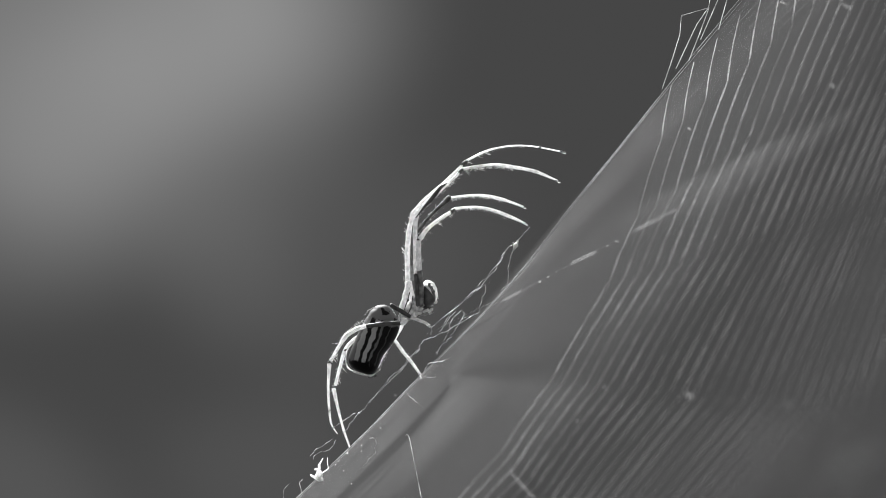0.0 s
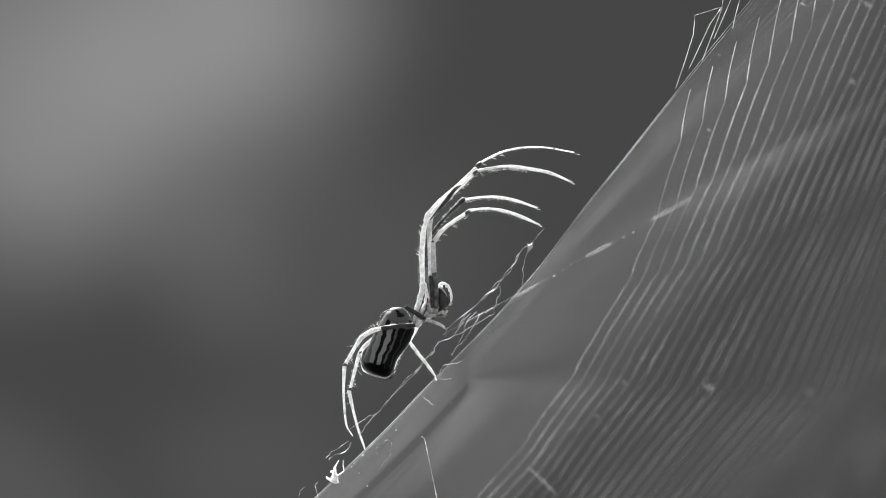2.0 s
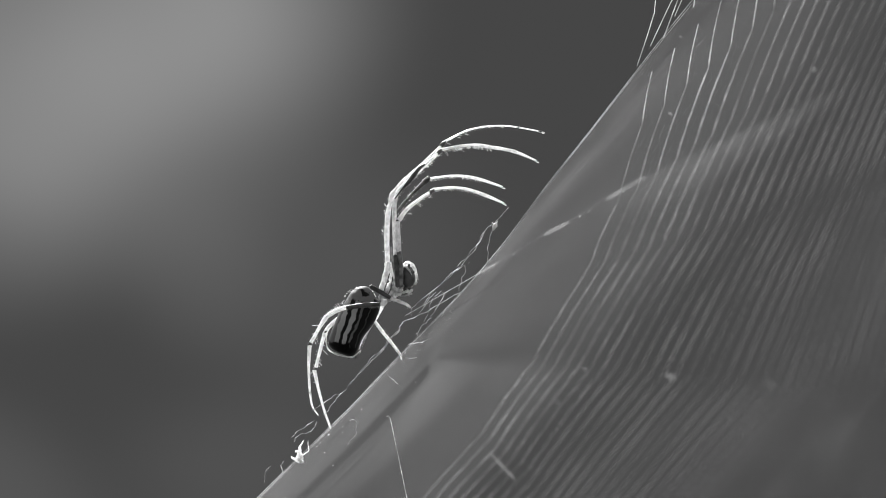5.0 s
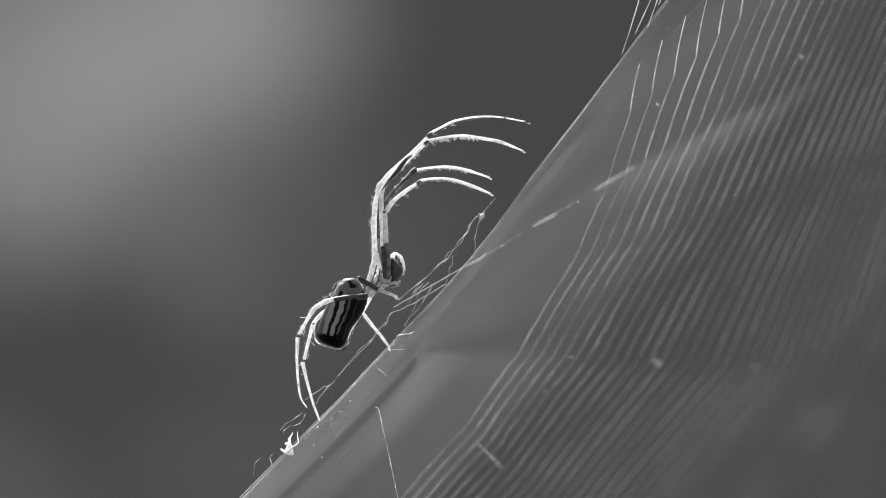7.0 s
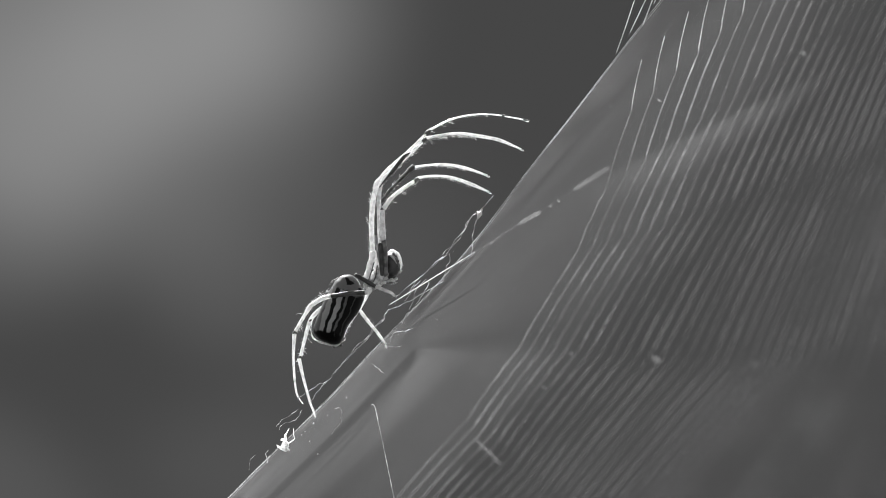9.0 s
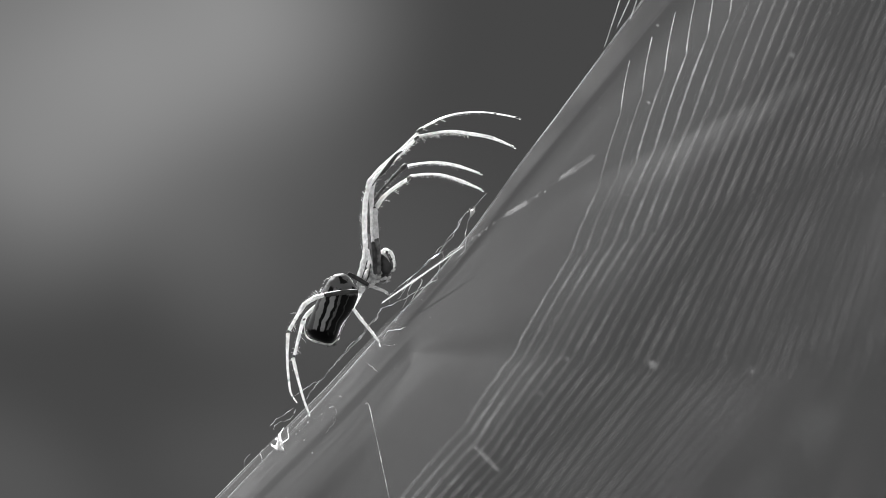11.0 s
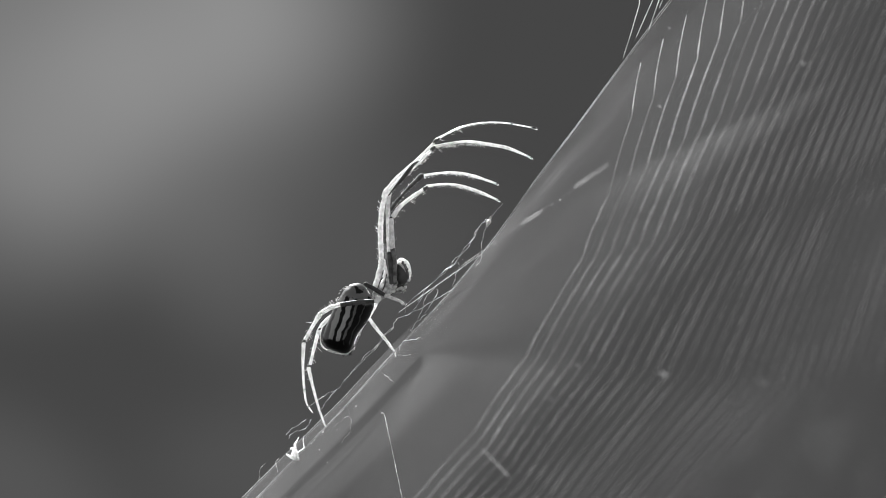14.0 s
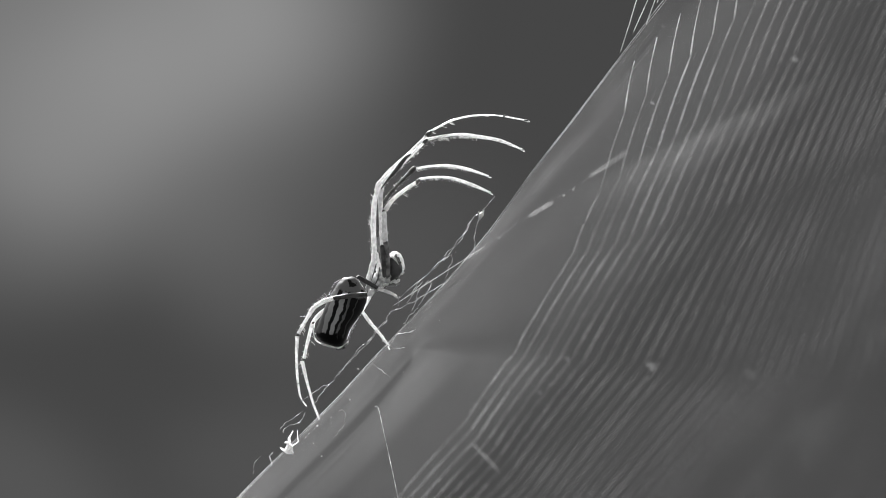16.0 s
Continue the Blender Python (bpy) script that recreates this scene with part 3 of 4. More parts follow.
hang(13, 0.028, (3.32, -1.49), (2.74, -1.99), (2.28, -2.45), (2.24, -2.82))
hang(14, 0.024, (3.98, 0.46), (3.57, 0.00), (3.15, -0.75), (2.78, -1.78))
hang(15, 0.022, (3.61, 0.33), (3.11, -0.21), (2.36, -1.16))
hang(16, 0.022, (3.44, 0.50), (2.90, -0.25), (2.74, -0.66))
hang(17, 0.026, (1.33, -4.15), (1.49, -3.77), (1.70, -3.44), (2.28, -3.36), (2.94, -3.19))
hang(18, 0.018, (0.91, -4.48), (1.53, -4.44), (2.16, -4.48))
hang(19, 0.026, (-5.39, -9.00), (-6.01, -9.45), (-6.63, -9.82), (-7.09, -10.24))
hang(20, 0.024, (-5.18, -9.12), (-5.47, -9.53), (-5.89, -9.87), (-6.63, -10.11), (-6.92, -10.49))
hang(21, 0.024, (-8.50, -12.23), (-8.95, -12.68), (-9.12, -13.43))
hang(22, 0.028, (-7.67, -11.94), (-7.88, -12.31), (-7.75, -12.85))
hang(23, 0.028, (0.21, -5.76), (0.50, -6.05), (0.79, -6.34))
hang(24, 0.022, (-2.82, -9.00), (-2.40, -8.95), (-2.32, -9.53), (-2.36, -10.07))
hang(25, 0.020, (-2.36, -10.07), (-2.69, -10.45), (-2.98, -10.78))
strand([(-0.10, -8.72), (0.06, -8.70), (0.20, -9.00), (0.44, -10.20), (0.76, -11.75), (1.07, -13.35), (1.90, -17.62)], -0.3, 0.026, tangle, SILK, "silk_thread", 5, 0.0)
strand([(8.17, 5.51), (8.00, 5.22), (7.83, 4.85)], -0.4, 0.13, tangle, THICK, "silk_clump", 4, 0.02, "dense white tuft of silk")
rng = random.Random(21)
for x, z, size in ((3.19, -0.87, 0.09), (0.75, -2.53, 0.09), (-2.69, -6.30, 0.07), (-1.24, -4.77, 0.06), (-4.35, -10.03, 0.1), (-4.97, -10.61, 0.07), (2.16, -2.65, 0.08),
                   (-5.22, -10.86, 0.07), (-4.64, -11.32, 0.06), (-4.06, -12.27, 0.09), (-1.91, -8.17, 0.09), (6.05, 2.49, 0.05), (7.79, 5.39, 0.07), (-3.32, -9.45, 0.05),
                   (2.07, -6.22, 0.05), (-3.32, -9.87, 0.06), (4.77, -2.49, 0.05), (4.15, -1.16, 0.05)):
    bm = bmesh.new()
    blob(bm, mm(x, z, -0.4), (size * 0.7, size * 0.45, size * 0.5), Vector((0.7, 0, 0.7)), 0.4, x, 2)
    part("silk_bead", bm, SILK, tangle)

husk = empty("prey_husk", HOME + mm(-6.59, -11.32))
tagged(husk, "bleached crumpled insect husk caught in the silk", "prey remains")
bm = bmesh.new()
blob(bm, mm(0.14, -0.34), (0.36, 0.2, 0.24), Vector((-0.15, 0, 1)).normalized(), 0.7, 3.1, 3)
body = part("husk", bm, LITTER, husk, "crumpled white shell")
for pts, r in ((((0.00, -0.58), (-0.26, -0.46), (-0.42, -0.36), (-0.47, -0.26)), (0.1, 0.09, 0.07, 0.03)), (((0.12, 0.05), (-0.07, 0.11), (-0.17, 0.05)), (0.12, 0.09, 0.06)),
               (((0.20, 0.11), (0.15, 0.4), (0.28, 0.62), (0.44, 0.92)), (0.12, 0.08, 0.04, 0.015)), (((0.34, -0.20), (0.62, -0.01), (0.82, 0.16), (0.76, 0.55), (0.78, 0.95)), (0.05, 0.035, 0.03, 0.022, 0.01)),
               (((-0.19, -0.57), (0.11, -0.65), (0.42, -0.66)), (0.08, 0.14, 0.1))):
    bm = bmesh.new()
    tube(bm, [mm(x, z) for x, z in pts], r, 8, 4, 0.4)
    part("fragment", bm, LITTER, husk)

# ---- orb web ----
HUB = mm(-1.41, -9.08) + Vector((0, 0, 1.2))
web = empty("orb_web", HUB)
tagged(web, "taut orb web of pale silk seen almost edge-on", "spider web")
OFF_X, OFF_Z = -1.41, -9.08


def rim(s):
    """How far the bowed rim stands off the straight line through the hub, in mm."""
    return float(np.interp(s, (-31.0, -19.1, -12.8, -6.5, 0.0, 6.0, 11.5, 15.6, 20.9, 30.5, 37.3), (-2.11, -1.45, -0.99, -0.37, -0.04, 0.40, 0.40, 0.12, -0.04, -0.48, -0.58)))


def sheet(x, z, lift=0.0):
    """A place on the web's curved sheet: x and z in mm from the hub; it turns away from its rim and leans back."""
    u = x * 0.754 - z * 0.658 - rim(x * 0.658 + z * 0.754)
    back = 2.5 * u + 0.8 * math.sqrt(u) if u > 0 else 0.4 * -u
    back += lift
    f = 1 + back / 309.2
    return mm((x + OFF_X) * f - OFF_X, (z + OFF_Z) * f - OFF_Z, back)


def web_line(points, thick, name, mat=SILK, label="", rough=0.25, steps=1, sides=6, owner=None):
    bm = bmesh.new()
    tube(bm, points, thick, sides, steps, rough)
    return part(name, bm, mat, owner or web, label)


RADII = [  # where the first turn crosses each spoke, and the step from turn to turn
    ((18.16, 21.06), (1.70, 1.76)), ((17.45, 17.20), (1.62, 1.40)), ((15.71, 11.57), (1.42, 0.98)), ((13.62, 6.68), (1.09, 0.30)),
    ((9.34, -0.62), (0.84, -0.083)), ((5.64, -5.88), (0.52, -0.52)), ((0.41, -11.81), (0.50, -0.54))]
CLOSER = (0.003, 0.003, 0.0085, 0.006, -0.0035, 0.002, 0.002)
TURNS = 42


def crossing(i, j):
    """Where turn j crosses spoke i; the turns draw closer together outwards, on one spoke wider apart."""
    (x, z), (dx, dz) = RADII[i]
    j -= CLOSER[i] * (min(j, 18) ** 2 if CLOSER[i] < 0 else j * j)
    return x + dx * j, z + dz * j


# the edge of the web, which sways a little apart from the sheet behind it
edge = empty("web_edge", HUB)
tagged(edge, "rolled edge of the web with a bundle of fine parallel threads", "spider silk")
rng = random.Random(5)
SUB = 12
for k in range(TURNS):
    pts, thick = [], []
    # Brightness by angle to the sun is put into the thread's thickness.
    near = (1.0, 0.9, 0.53, 0.41, 0.46, 0.68, 0.72) if k < 3 else (1.0, 0.9, 0.6, 0.52, 0.48, 0.5, 0.56) if k < 7 else (0.56, 0.53, 0.5, 0.5, 0.54, 0.58, 0.6) if k < 14 else (0.58, 0.56, 0.56, 0.56, 0.56, 0.6, 0.6)
    size = 0.024 if k < 7 else 0.056 * min(1.0, max(0.2, 1 - (k - 29) / 20))
    for i in range(len(RADII) - 1):
        shift = rng.uniform(-0.025, 0.025) * (k > 0)
        p, q = crossing(i, k + shift), crossing(i + 1, k + shift)
        for n in range(SUB + (i == len(RADII) - 2)):
            t = n / SUB
            sag = 0.10 * math.sin(math.pi * t)
            place = sheet(p[0] + (q[0] - p[0]) * t - sag * 0.75, p[1] + (q[1] - p[1]) * t + sag * 0.66)
            waver = noise.noise_vector(place * 1300 + Vector((k * 3.7, 0, 0))) * (0.016 if i < 2 else 0.045) / 1000
            pts.append(place + Vector((waver.x, 0, waver.z)))
            # the silk is stretched thin where it is glued to a spoke, thinner still as it catches less light there
            glued = (0.3 if i < 4 else 0.45) if i and n == 0 else 1.0
            glued *= 0.7 if i in (1, 2, 3, 4) and n == 1 or i in (2, 3) and n == SUB - 1 else 1.0
            thick.append(size * (near[i] + (near[i + 1] - near[i]) * t) * (1.1 + 0.1 * math.cos(2 * math.pi * t)) * glued * (1 + 0.3 * noise.noise(place * 900 + Vector((0, k * 2.1, 0)))))
    web_line(pts, thick, "spiral_thread", SPIRAL if k < 7 else OUTER)
for i, start in ((1, (0.6, 1.2)), (3, (1.6, -0.4)), (4, (2.07, -1.24)), (5, (1.9, -1.6))):
    end = crossing(i, 0)
    pts = [sheet(*start), sheet((start[0] + end[0]) / 2, (start[1] + end[1]) / 2)] + [sheet(*crossing(i, j)) for j in range(0, 25, 3)]
    web_line(pts, [0.0018, 0.0018], "spoke_thread", FINE, "", 0.2, 3)

# bundle of threads along the edge, on a ribbon that leans forward from it
def ribbon(q, w):
    """A place w mm in from the rim at station q, on the forward-leaning ribbon."""
    back = -1.8 * w
    u = w + rim(q)
    f = 1 + back / 309.2
    return mm((u * 0.754 + q * 0.658 + OFF_X) * f - OFF_X, (-u * 0.658 + q * 0.754 + OFF_Z) * f - OFF_Z, back)


for i, w in enumerate((0.0, 0.16, 0.44, 0.64, 0.98, 1.28, 1.7, 2.02, 2.45, 2.75, 3.2)):
    pts = []
    for q in (48, 42, 36, 31, 26, 21, 16, 11, 6, 2, -2, -6, -10, -14, -18, -24, -32, -46):
        off = w * float(np.interp(q, (-10, 0, 8, 16, 30, 48), (0.6, 0.5, 0.42, 0.5, 0.95, 1.5))) + 0.05 * noise.noise(Vector((q * 0.3, i * 5.0, 0)))
        pts.append(ribbon(q, off))
    size = 0.017 if i < 1 else 0.012 if i < 3 else 0.0125 * (0.5 + (i * 7 % 5) / 6)
    web_line(pts, [size * f for f in ((1, 1, 1, 0.9, 0.75, 0.65, 0.65, 0.6, 0.6) if i < 3 else (1, 1, 1, 0.7, 0.5, 0.45, 0.6, 0.6, 0.6))], "rim_thread", SPIRAL if i < 2 else FINE, "", 0.3, 2, owner=edge)
for pts in ([(21.22, 28.60), (20.89, 26.78), (18.90, 26.20), (18.78, 24.79), (18.16, 22.80), (17.49, 20.85)], [(20.89, 26.78), (20.02, 25.54), (18.49, 22.30)],
            [(20.93, 26.78), (20.23, 24.87), (19.44, 22.88)], [(21.76, 27.77), (21.22, 26.53), (20.31, 24.46)], [(22.47, 28.19), (21.89, 26.12), (21.64, 25.20)]):
    web_line([sheet(x, z) for x, z in pts], [0.03, 0.03], "outer_thread", SILK, owner=edge)

# one loose strand with thick tubes put in for its glints, and small clumps in the mesh
ROOT = sheet(0.21, 2.86)
strand_line = empty("silk_strand", HUB + ROOT)
tagged(strand_line, "single silk strand with tubes standing in for its glints before the web", "silk strand")
for a, b, r, mat, owner in (((10.82, 8.00), (12.60, 8.87), 0.13, DASH, strand_line), ((5.80, 5.31), (7.13, 5.97), 0.09, DASH, strand_line),
                            ((15.50, 10.45), (18.41, 11.94), 0.14, SHEER, strand_line), ((6.43, -7.38), (8.12, -9.20), 0.06, CLUMP, web)):
    m = ((a[0] + b[0]) / 2, (a[1] + b[1]) / 2)
    bm = bmesh.new()
    move = ROOT if owner == strand_line else Vector()
    tube(bm, [sheet(*q) - move for q in (a, m, b)], [r * 0.8, r, r * 0.8], 8, 5, 0.3)
    part("glint_sheath", bm, mat, owner, "thick silk tube standing in for a glint")
for x, z, size in ((7.88, 6.38, 0.06), (8.50, 6.67, 0.08), (9.12, 7.05, 0.06), (9.74, 7.42, 0.05), (13.47, 9.29, 0.07), (14.18, 9.62, 0.06)):
    bm = bmesh.new()
    blob(bm, sheet(x, z) - ROOT, (size * 1.6, size, size), Vector((0.9, 0, 0.43)).normalized(), 0.4, x, 2)
    part("silk_bead", bm, CLUMP, strand_line)
bm = bmesh.new()
tube(bm, [sheet(x, z) - ROOT for x, z in ((0.41, 2.90), (5.80, 5.31), (11.61, 8.42), (17.0, 11.19), (18.6, 12.0))], [0.003, 0.004, 0.003, 0.0008], 6, 4, 0.4)
part("silk_thread", bm, FINE, strand_line)


def streak_material(density, full):
    """Streak of light put into a thin sheet, strongest along its middle and frayed out at all edges."""
    m, nt, out = material("streak_sheet")
    tc = nt.nodes.new("ShaderNodeTexCoord")
    mp = nt.nodes.new("ShaderNodeMapping")
    mp.vector_type = "TEXTURE"
    mp.inputs["Location"].default_value, mp.inputs["Scale"].default_value = (0.5, 0.5, 0), (0.52, 0.5, 1)
    nt.links.new(tc.outputs["UV"], mp.inputs[0])
    gr = nt.nodes.new("ShaderNodeTexGradient")
    gr.gradient_type = "SPHERICAL"
    nt.links.new(mp.outputs[0], gr.inputs[0])
    var, _ = grain(nt, 420.0, 0.6, 1.2, detail=3.0)
    r = nt.nodes.new("ShaderNodeMapRange")
    r.interpolation_type = "SMOOTHSTEP"
    r.inputs["From Max"].default_value, r.inputs["To Max"].default_value = full, density
    nt.links.new(gr.outputs["Fac"], r.inputs["Value"])
    mul = nt.nodes.new("ShaderNodeMath")
    mul.operation = "MULTIPLY"
    nt.links.new(r.outputs["Result"], mul.inputs[0])
    nt.links.new(var, mul.inputs[1])
    c = nt.nodes.new("ShaderNodeBsdfTransparent")
    t = node(nt, "ShaderNodeBsdfTranslucent", Color=(0.85, 0.85, 0.85, 1))
    mix = nt.nodes.new("ShaderNodeMixShader")
    nt.links.new(mul.outputs[0], mix.inputs[0])
    nt.links.new(c.outputs[0], mix.inputs[1])
    nt.links.new(t.outputs[0], mix.inputs[2])
    nt.links.new(mix.outputs[0], out.inputs[0])
    return m


# a thin sheet added over the turns for the light reflected along a spoke
bm = bmesh.new()
streak_rows = []
for i in range(25):
    f = i / 24
    x, z = 12.0 + 23.0 * f, 8.6 + 11.6 * f + 0.3 * f * f
    w = 2.4 - 1.5 * f
    streak_rows.append([(bm.verts.new(sheet(x + 0.5 * w * k, z - 0.86 * w * k, -0.4)), (f, (k * 0.5 + 0.5) ** 0.55)) for k in (-1, -0.75, -0.5, 0, 0.5, 1)])
streak_uv = bm.loops.layers.uv.new("UVMap")
for p, q in zip(streak_rows, streak_rows[1:]):
    for j in range(5):
        four = (p[j], p[j + 1], q[j + 1], q[j])
        face = bm.faces.new([v for v, _ in four])
        for loop, (_, co) in zip(face.loops, four):
            loop[streak_uv].uv = co
part("light_streak", bm, streak_material(0.016, 0.9), web, "thin sheet standing in for a streak of light along a spoke")
# the rim runs on out of sight to its holds
for x, z, k in ((-21.9, -21.9, -1551.0), (32.0, 37.5, 900.0)):
    bm = bmesh.new()
    tube(bm, [mm(x, z), mm(x + 0.658 * k / 2, z + 0.754 * k / 2), mm(x + 0.658 * k, z + 0.754 * k)], [0.03, 0.03], 6, 2)
    part("anchor_thread", bm, SILK, web, "long holding thread of the web")
for x, z, size in ((19.48, -1.66, 0.36), (13.27, -1.04, 0.16), (26.74, -2.28, 0.36), (29.97, 21.06, 0.26), (31.09, 26.86, 0.36), (26.36, 27.15, 0.2), (19.48, 17.91, 0.18), (20.23, 23.63, 0.14), (15.92, 17.62, 0.12), (11.28, -3.52, 0.15), (-2.07, -1.66, 0.1)):
    bm = bmesh.new()
    blob(bm, sheet(x, z), (size, size * 0.6, size * 0.5), Vector((0.9, 0, -0.3)).normalized(), 0.6, x, 2)
    part("silk_knot", bm, SHEER if size > 0.3 else CLUMP, web, "small clump of silk")


def ramp_of(nt, stops, source, smooth="EASE"):
    ramp = nt.nodes.new("ShaderNodeValToRGB")
    ramp.color_ramp.interpolation = smooth
    el = ramp.color_ramp.elements
    while len(el) < len(stops):
        el.new(0.5)
    for i, (pos, v) in enumerate(stops):
        el[i].position, el[i].color = pos, (v, v, v, 1)
    nt.links.new(source, ramp.inputs[0])
    return ramp.outputs[0]


def times(nt, a, b):
    n = nt.nodes.new("ShaderNodeMath")
    n.operation = "MULTIPLY"
    for k, v in enumerate((a, b)):
        if isinstance(v, float):
            n.inputs[k].default_value = v
        else:
            nt.links.new(v, n.inputs[k])
    return n.outputs[0]


def uv_noise(nt, scale, low, high, detail=3.0):
    tc = nt.nodes.new("ShaderNodeTexCoord")
    mp = nt.nodes.new("ShaderNodeMapping")
    mp.inputs["Scale"].default_value = scale
    nt.links.new(tc.outputs["UV"], mp.inputs[0])
    nz = node(nt, "ShaderNodeTexNoise", Scale=1.0, Detail=detail, Roughness=0.55)
    nt.links.new(mp.outputs[0], nz.inputs["Vector"])
    r = nt.nodes.new("ShaderNodeMapRange")
    r.inputs["From Min"].default_value, r.inputs["From Max"].default_value = 0.3, 0.7
    r.inputs["To Min"].default_value, r.inputs["To Max"].default_value = low, high
    nt.links.new(nz.outputs["Fac"], r.inputs["Value"])
    return r.outputs["Result"]


def film_material(name, across, outwards, amount, noises):
    """Film standing in for the haze of fine silk, mostly clear: brightness put into its density across the sectors (u)
    and from the hub outwards (v).
    """
    m, nt, out = material(name)
    tc = nt.nodes.new("ShaderNodeTexCoord")
    sep = nt.nodes.new("ShaderNodeSeparateXYZ")
    nt.links.new(tc.outputs["UV"], sep.inputs[0])
    fac = times(nt, ramp_of(nt, across, sep.outputs["X"], "LINEAR"), ramp_of(nt, outwards, sep.outputs["Y"]))
    for row in noises:
        fac = times(nt, fac, uv_noise(nt, *row))
    fac = times(nt, fac, amount)
    c = nt.nodes.new("ShaderNodeBsdfTransparent")
    t = node(nt, "ShaderNodeBsdfTranslucent", Color=(0.85, 0.85, 0.85, 1))
    mix = nt.nodes.new("ShaderNodeMixShader")
    nt.links.new(fac, mix.inputs[0])
    nt.links.new(c.outputs[0], mix.inputs[1])
    nt.links.new(t.outputs[0], mix.inputs[2])
    nt.links.new(mix.outputs[0], out.inputs[0])
    return m


def film(rows, mat, parent, label):
    """A thin sheet through rows of (place, uv)."""
    bm = bmesh.new()
    uv = bm.loops.layers.uv.new("UVMap")
    grid = [[(bm.verts.new(co), at) for co, at in row] for row in rows]
    for a, b in zip(grid, grid[1:]):
        for j in range(len(a) - 1):
            four = (a[j], a[j + 1], b[j + 1], b[j])
            f = bm.faces.new([v for v, _ in four])
            for loop, (_, at) in zip(f.loops, four):
                loop[uv].uv = at
    return part("haze_film", bm, mat, parent, label)


# film between the spokes: sector by sector from the upper spoke round to the lower edge
FIRST = [crossing(i, 0) for i in range(7)] + [(-7.33, -12.2)]
STEPS = [(1.70, 1.76), (1.62, 1.40), (1.40, 0.97), (1.07, 0.30), (0.85, -0.085), (0.52, -0.52), (0.50, -0.54), (0.50, -0.5)]
REACH = (0.45, 0.45, 0.5, 0.7, 1.0, 1.8, 2.0, 2.0)  # how soon the film thins out past the first turn
START = [(0.526 + 0.226 * i, 0.603 - 0.197 * i) for i in range(8)]
rows = []
for n in range(71):
    i, f = min(n // 10, 6), n / 10 - min(n // 10, 6)
    blend = [[a + (b - a) * f for a, b in zip(p[i], p[i + 1])] for p in (START, FIRST, STEPS)]
    thin = REACH[i] + (REACH[i + 1] - REACH[i]) * f
    row = []
    for j in range(13):
        g = j / 12
        row.append((sheet(*(a + (b - a) * g for a, b in zip(blend[0], blend[1])), 0.4), (n / 70, g * 0.4)))
    for j in range(2, 45, 2):
        row.append((sheet(*(a + d * j for a, d in zip(blend[1], blend[2])), 0.4), (n / 70, 0.4 + j * thin * 0.02)))
    rows.append(row)
# Each sector's light and dark is put into the density of the haze.
SECTORS = [(0.0, 0.15), (0.04, 0.5), (0.09, 0.98), (0.143, 0.95), (0.28, 1.0), (0.426, 0.92), (0.486, 0.85), (0.554, 0.62), (0.584, 1.0), (0.623, 1.02), (0.717, 0.85), (0.854, 0.8), (0.914, 0.75), (1.0, 0.0)]
OUTWARDS = [(0.0, 0.0), (0.05, 1.2), (0.15, 1.2), (0.3, 1.05), (0.4, 0.95), (0.46, 0.75), (0.51, 0.3), (0.56, 0.11), (0.66, 0.1), (0.8, 0.18), (1.0, 0.03)]
film(rows, film_material("haze_film", SECTORS, OUTWARDS, 0.0185, (((7.0, 5.0, 1.0), 0.88, 1.12), ((60.0, 16.0, 1.0), 0.85, 1.15, 5.0))), web, "thin film standing in for the haze of fine silk between the spokes")

EDGE_NOISE = (((7.0, 22.0, 1.0), 0.75, 1.25, 4.0), ((90.0, 30.0, 1.0), 0.9, 1.1, 4.0))
# film along the edge: a wedge that runs out a little past the first spoke
rows = []
for i in range(41):
    q = 0.6 + i * 1.25
    wide = 1.5 * (float(np.interp(q, (0.55, 24.4, 37.0, 49.0, 55.0), (0.18, 1.84, 3.61, 5.32, 6.2))) - rim(q))
    row = []
    for j in range(13):
        u = -0.05 + wide * j / 12 + rim(q)
        row.append((sheet(u * 0.754 + q * 0.658, -u * 0.658 + q * 0.754, 0.3), (i / 40, j / 12)))
    rows.append(row)
film(rows, film_material("edge_haze_film", [(0.0, 1.1), (1.0, 1.0)], [(0.0, 0.42), (0.15, 0.42), (0.9, 0.0)], 0.0185, EDGE_NOISE), edge, "thin wedge standing in for the haze of fine silk along the edge")

# below the hub the edge is folded over: a light band, a dark one and the film's own margin, all put in as density
fold = empty("silk_fold", HUB)
tagged(fold, "folded lower margin of the web with fine parallel threads", "spider silk")


def margin(q, u, back):
    """A place u mm in from the edge at station q, on a nearly flat strip."""
    u += rim(q)
    f = 1 + back / 309.2
    return mm((u * 0.754 + q * 0.658 + OFF_X) * f - OFF_X, (-u * 0.658 + q * 0.754 + OFF_Z) * f - OFF_Z, back)


rows = []
for i in range(41):
    q = -46 + i * 1.25
    rows.append([(margin(q, 5.5 * j / 24 - 0.05, 3.0 + 4.0 * j / 24), (i / 40, j / 24)) for j in range(25)])
film(rows, film_material("folded_haze_film", [(0.0, 1.15), (0.88, 1.15), (0.925, 0.9), (0.975, 0.0)],
                         [(0.0, 0.85), (0.06, 1.1), (0.34, 1.15), (0.395, 0.5), (0.44, 0.45), (0.51, 0.92), (0.7, 0.75), (1.0, 0.0)], 0.0185, EDGE_NOISE), fold, "band standing in for the haze of fine silk folded along the edge")
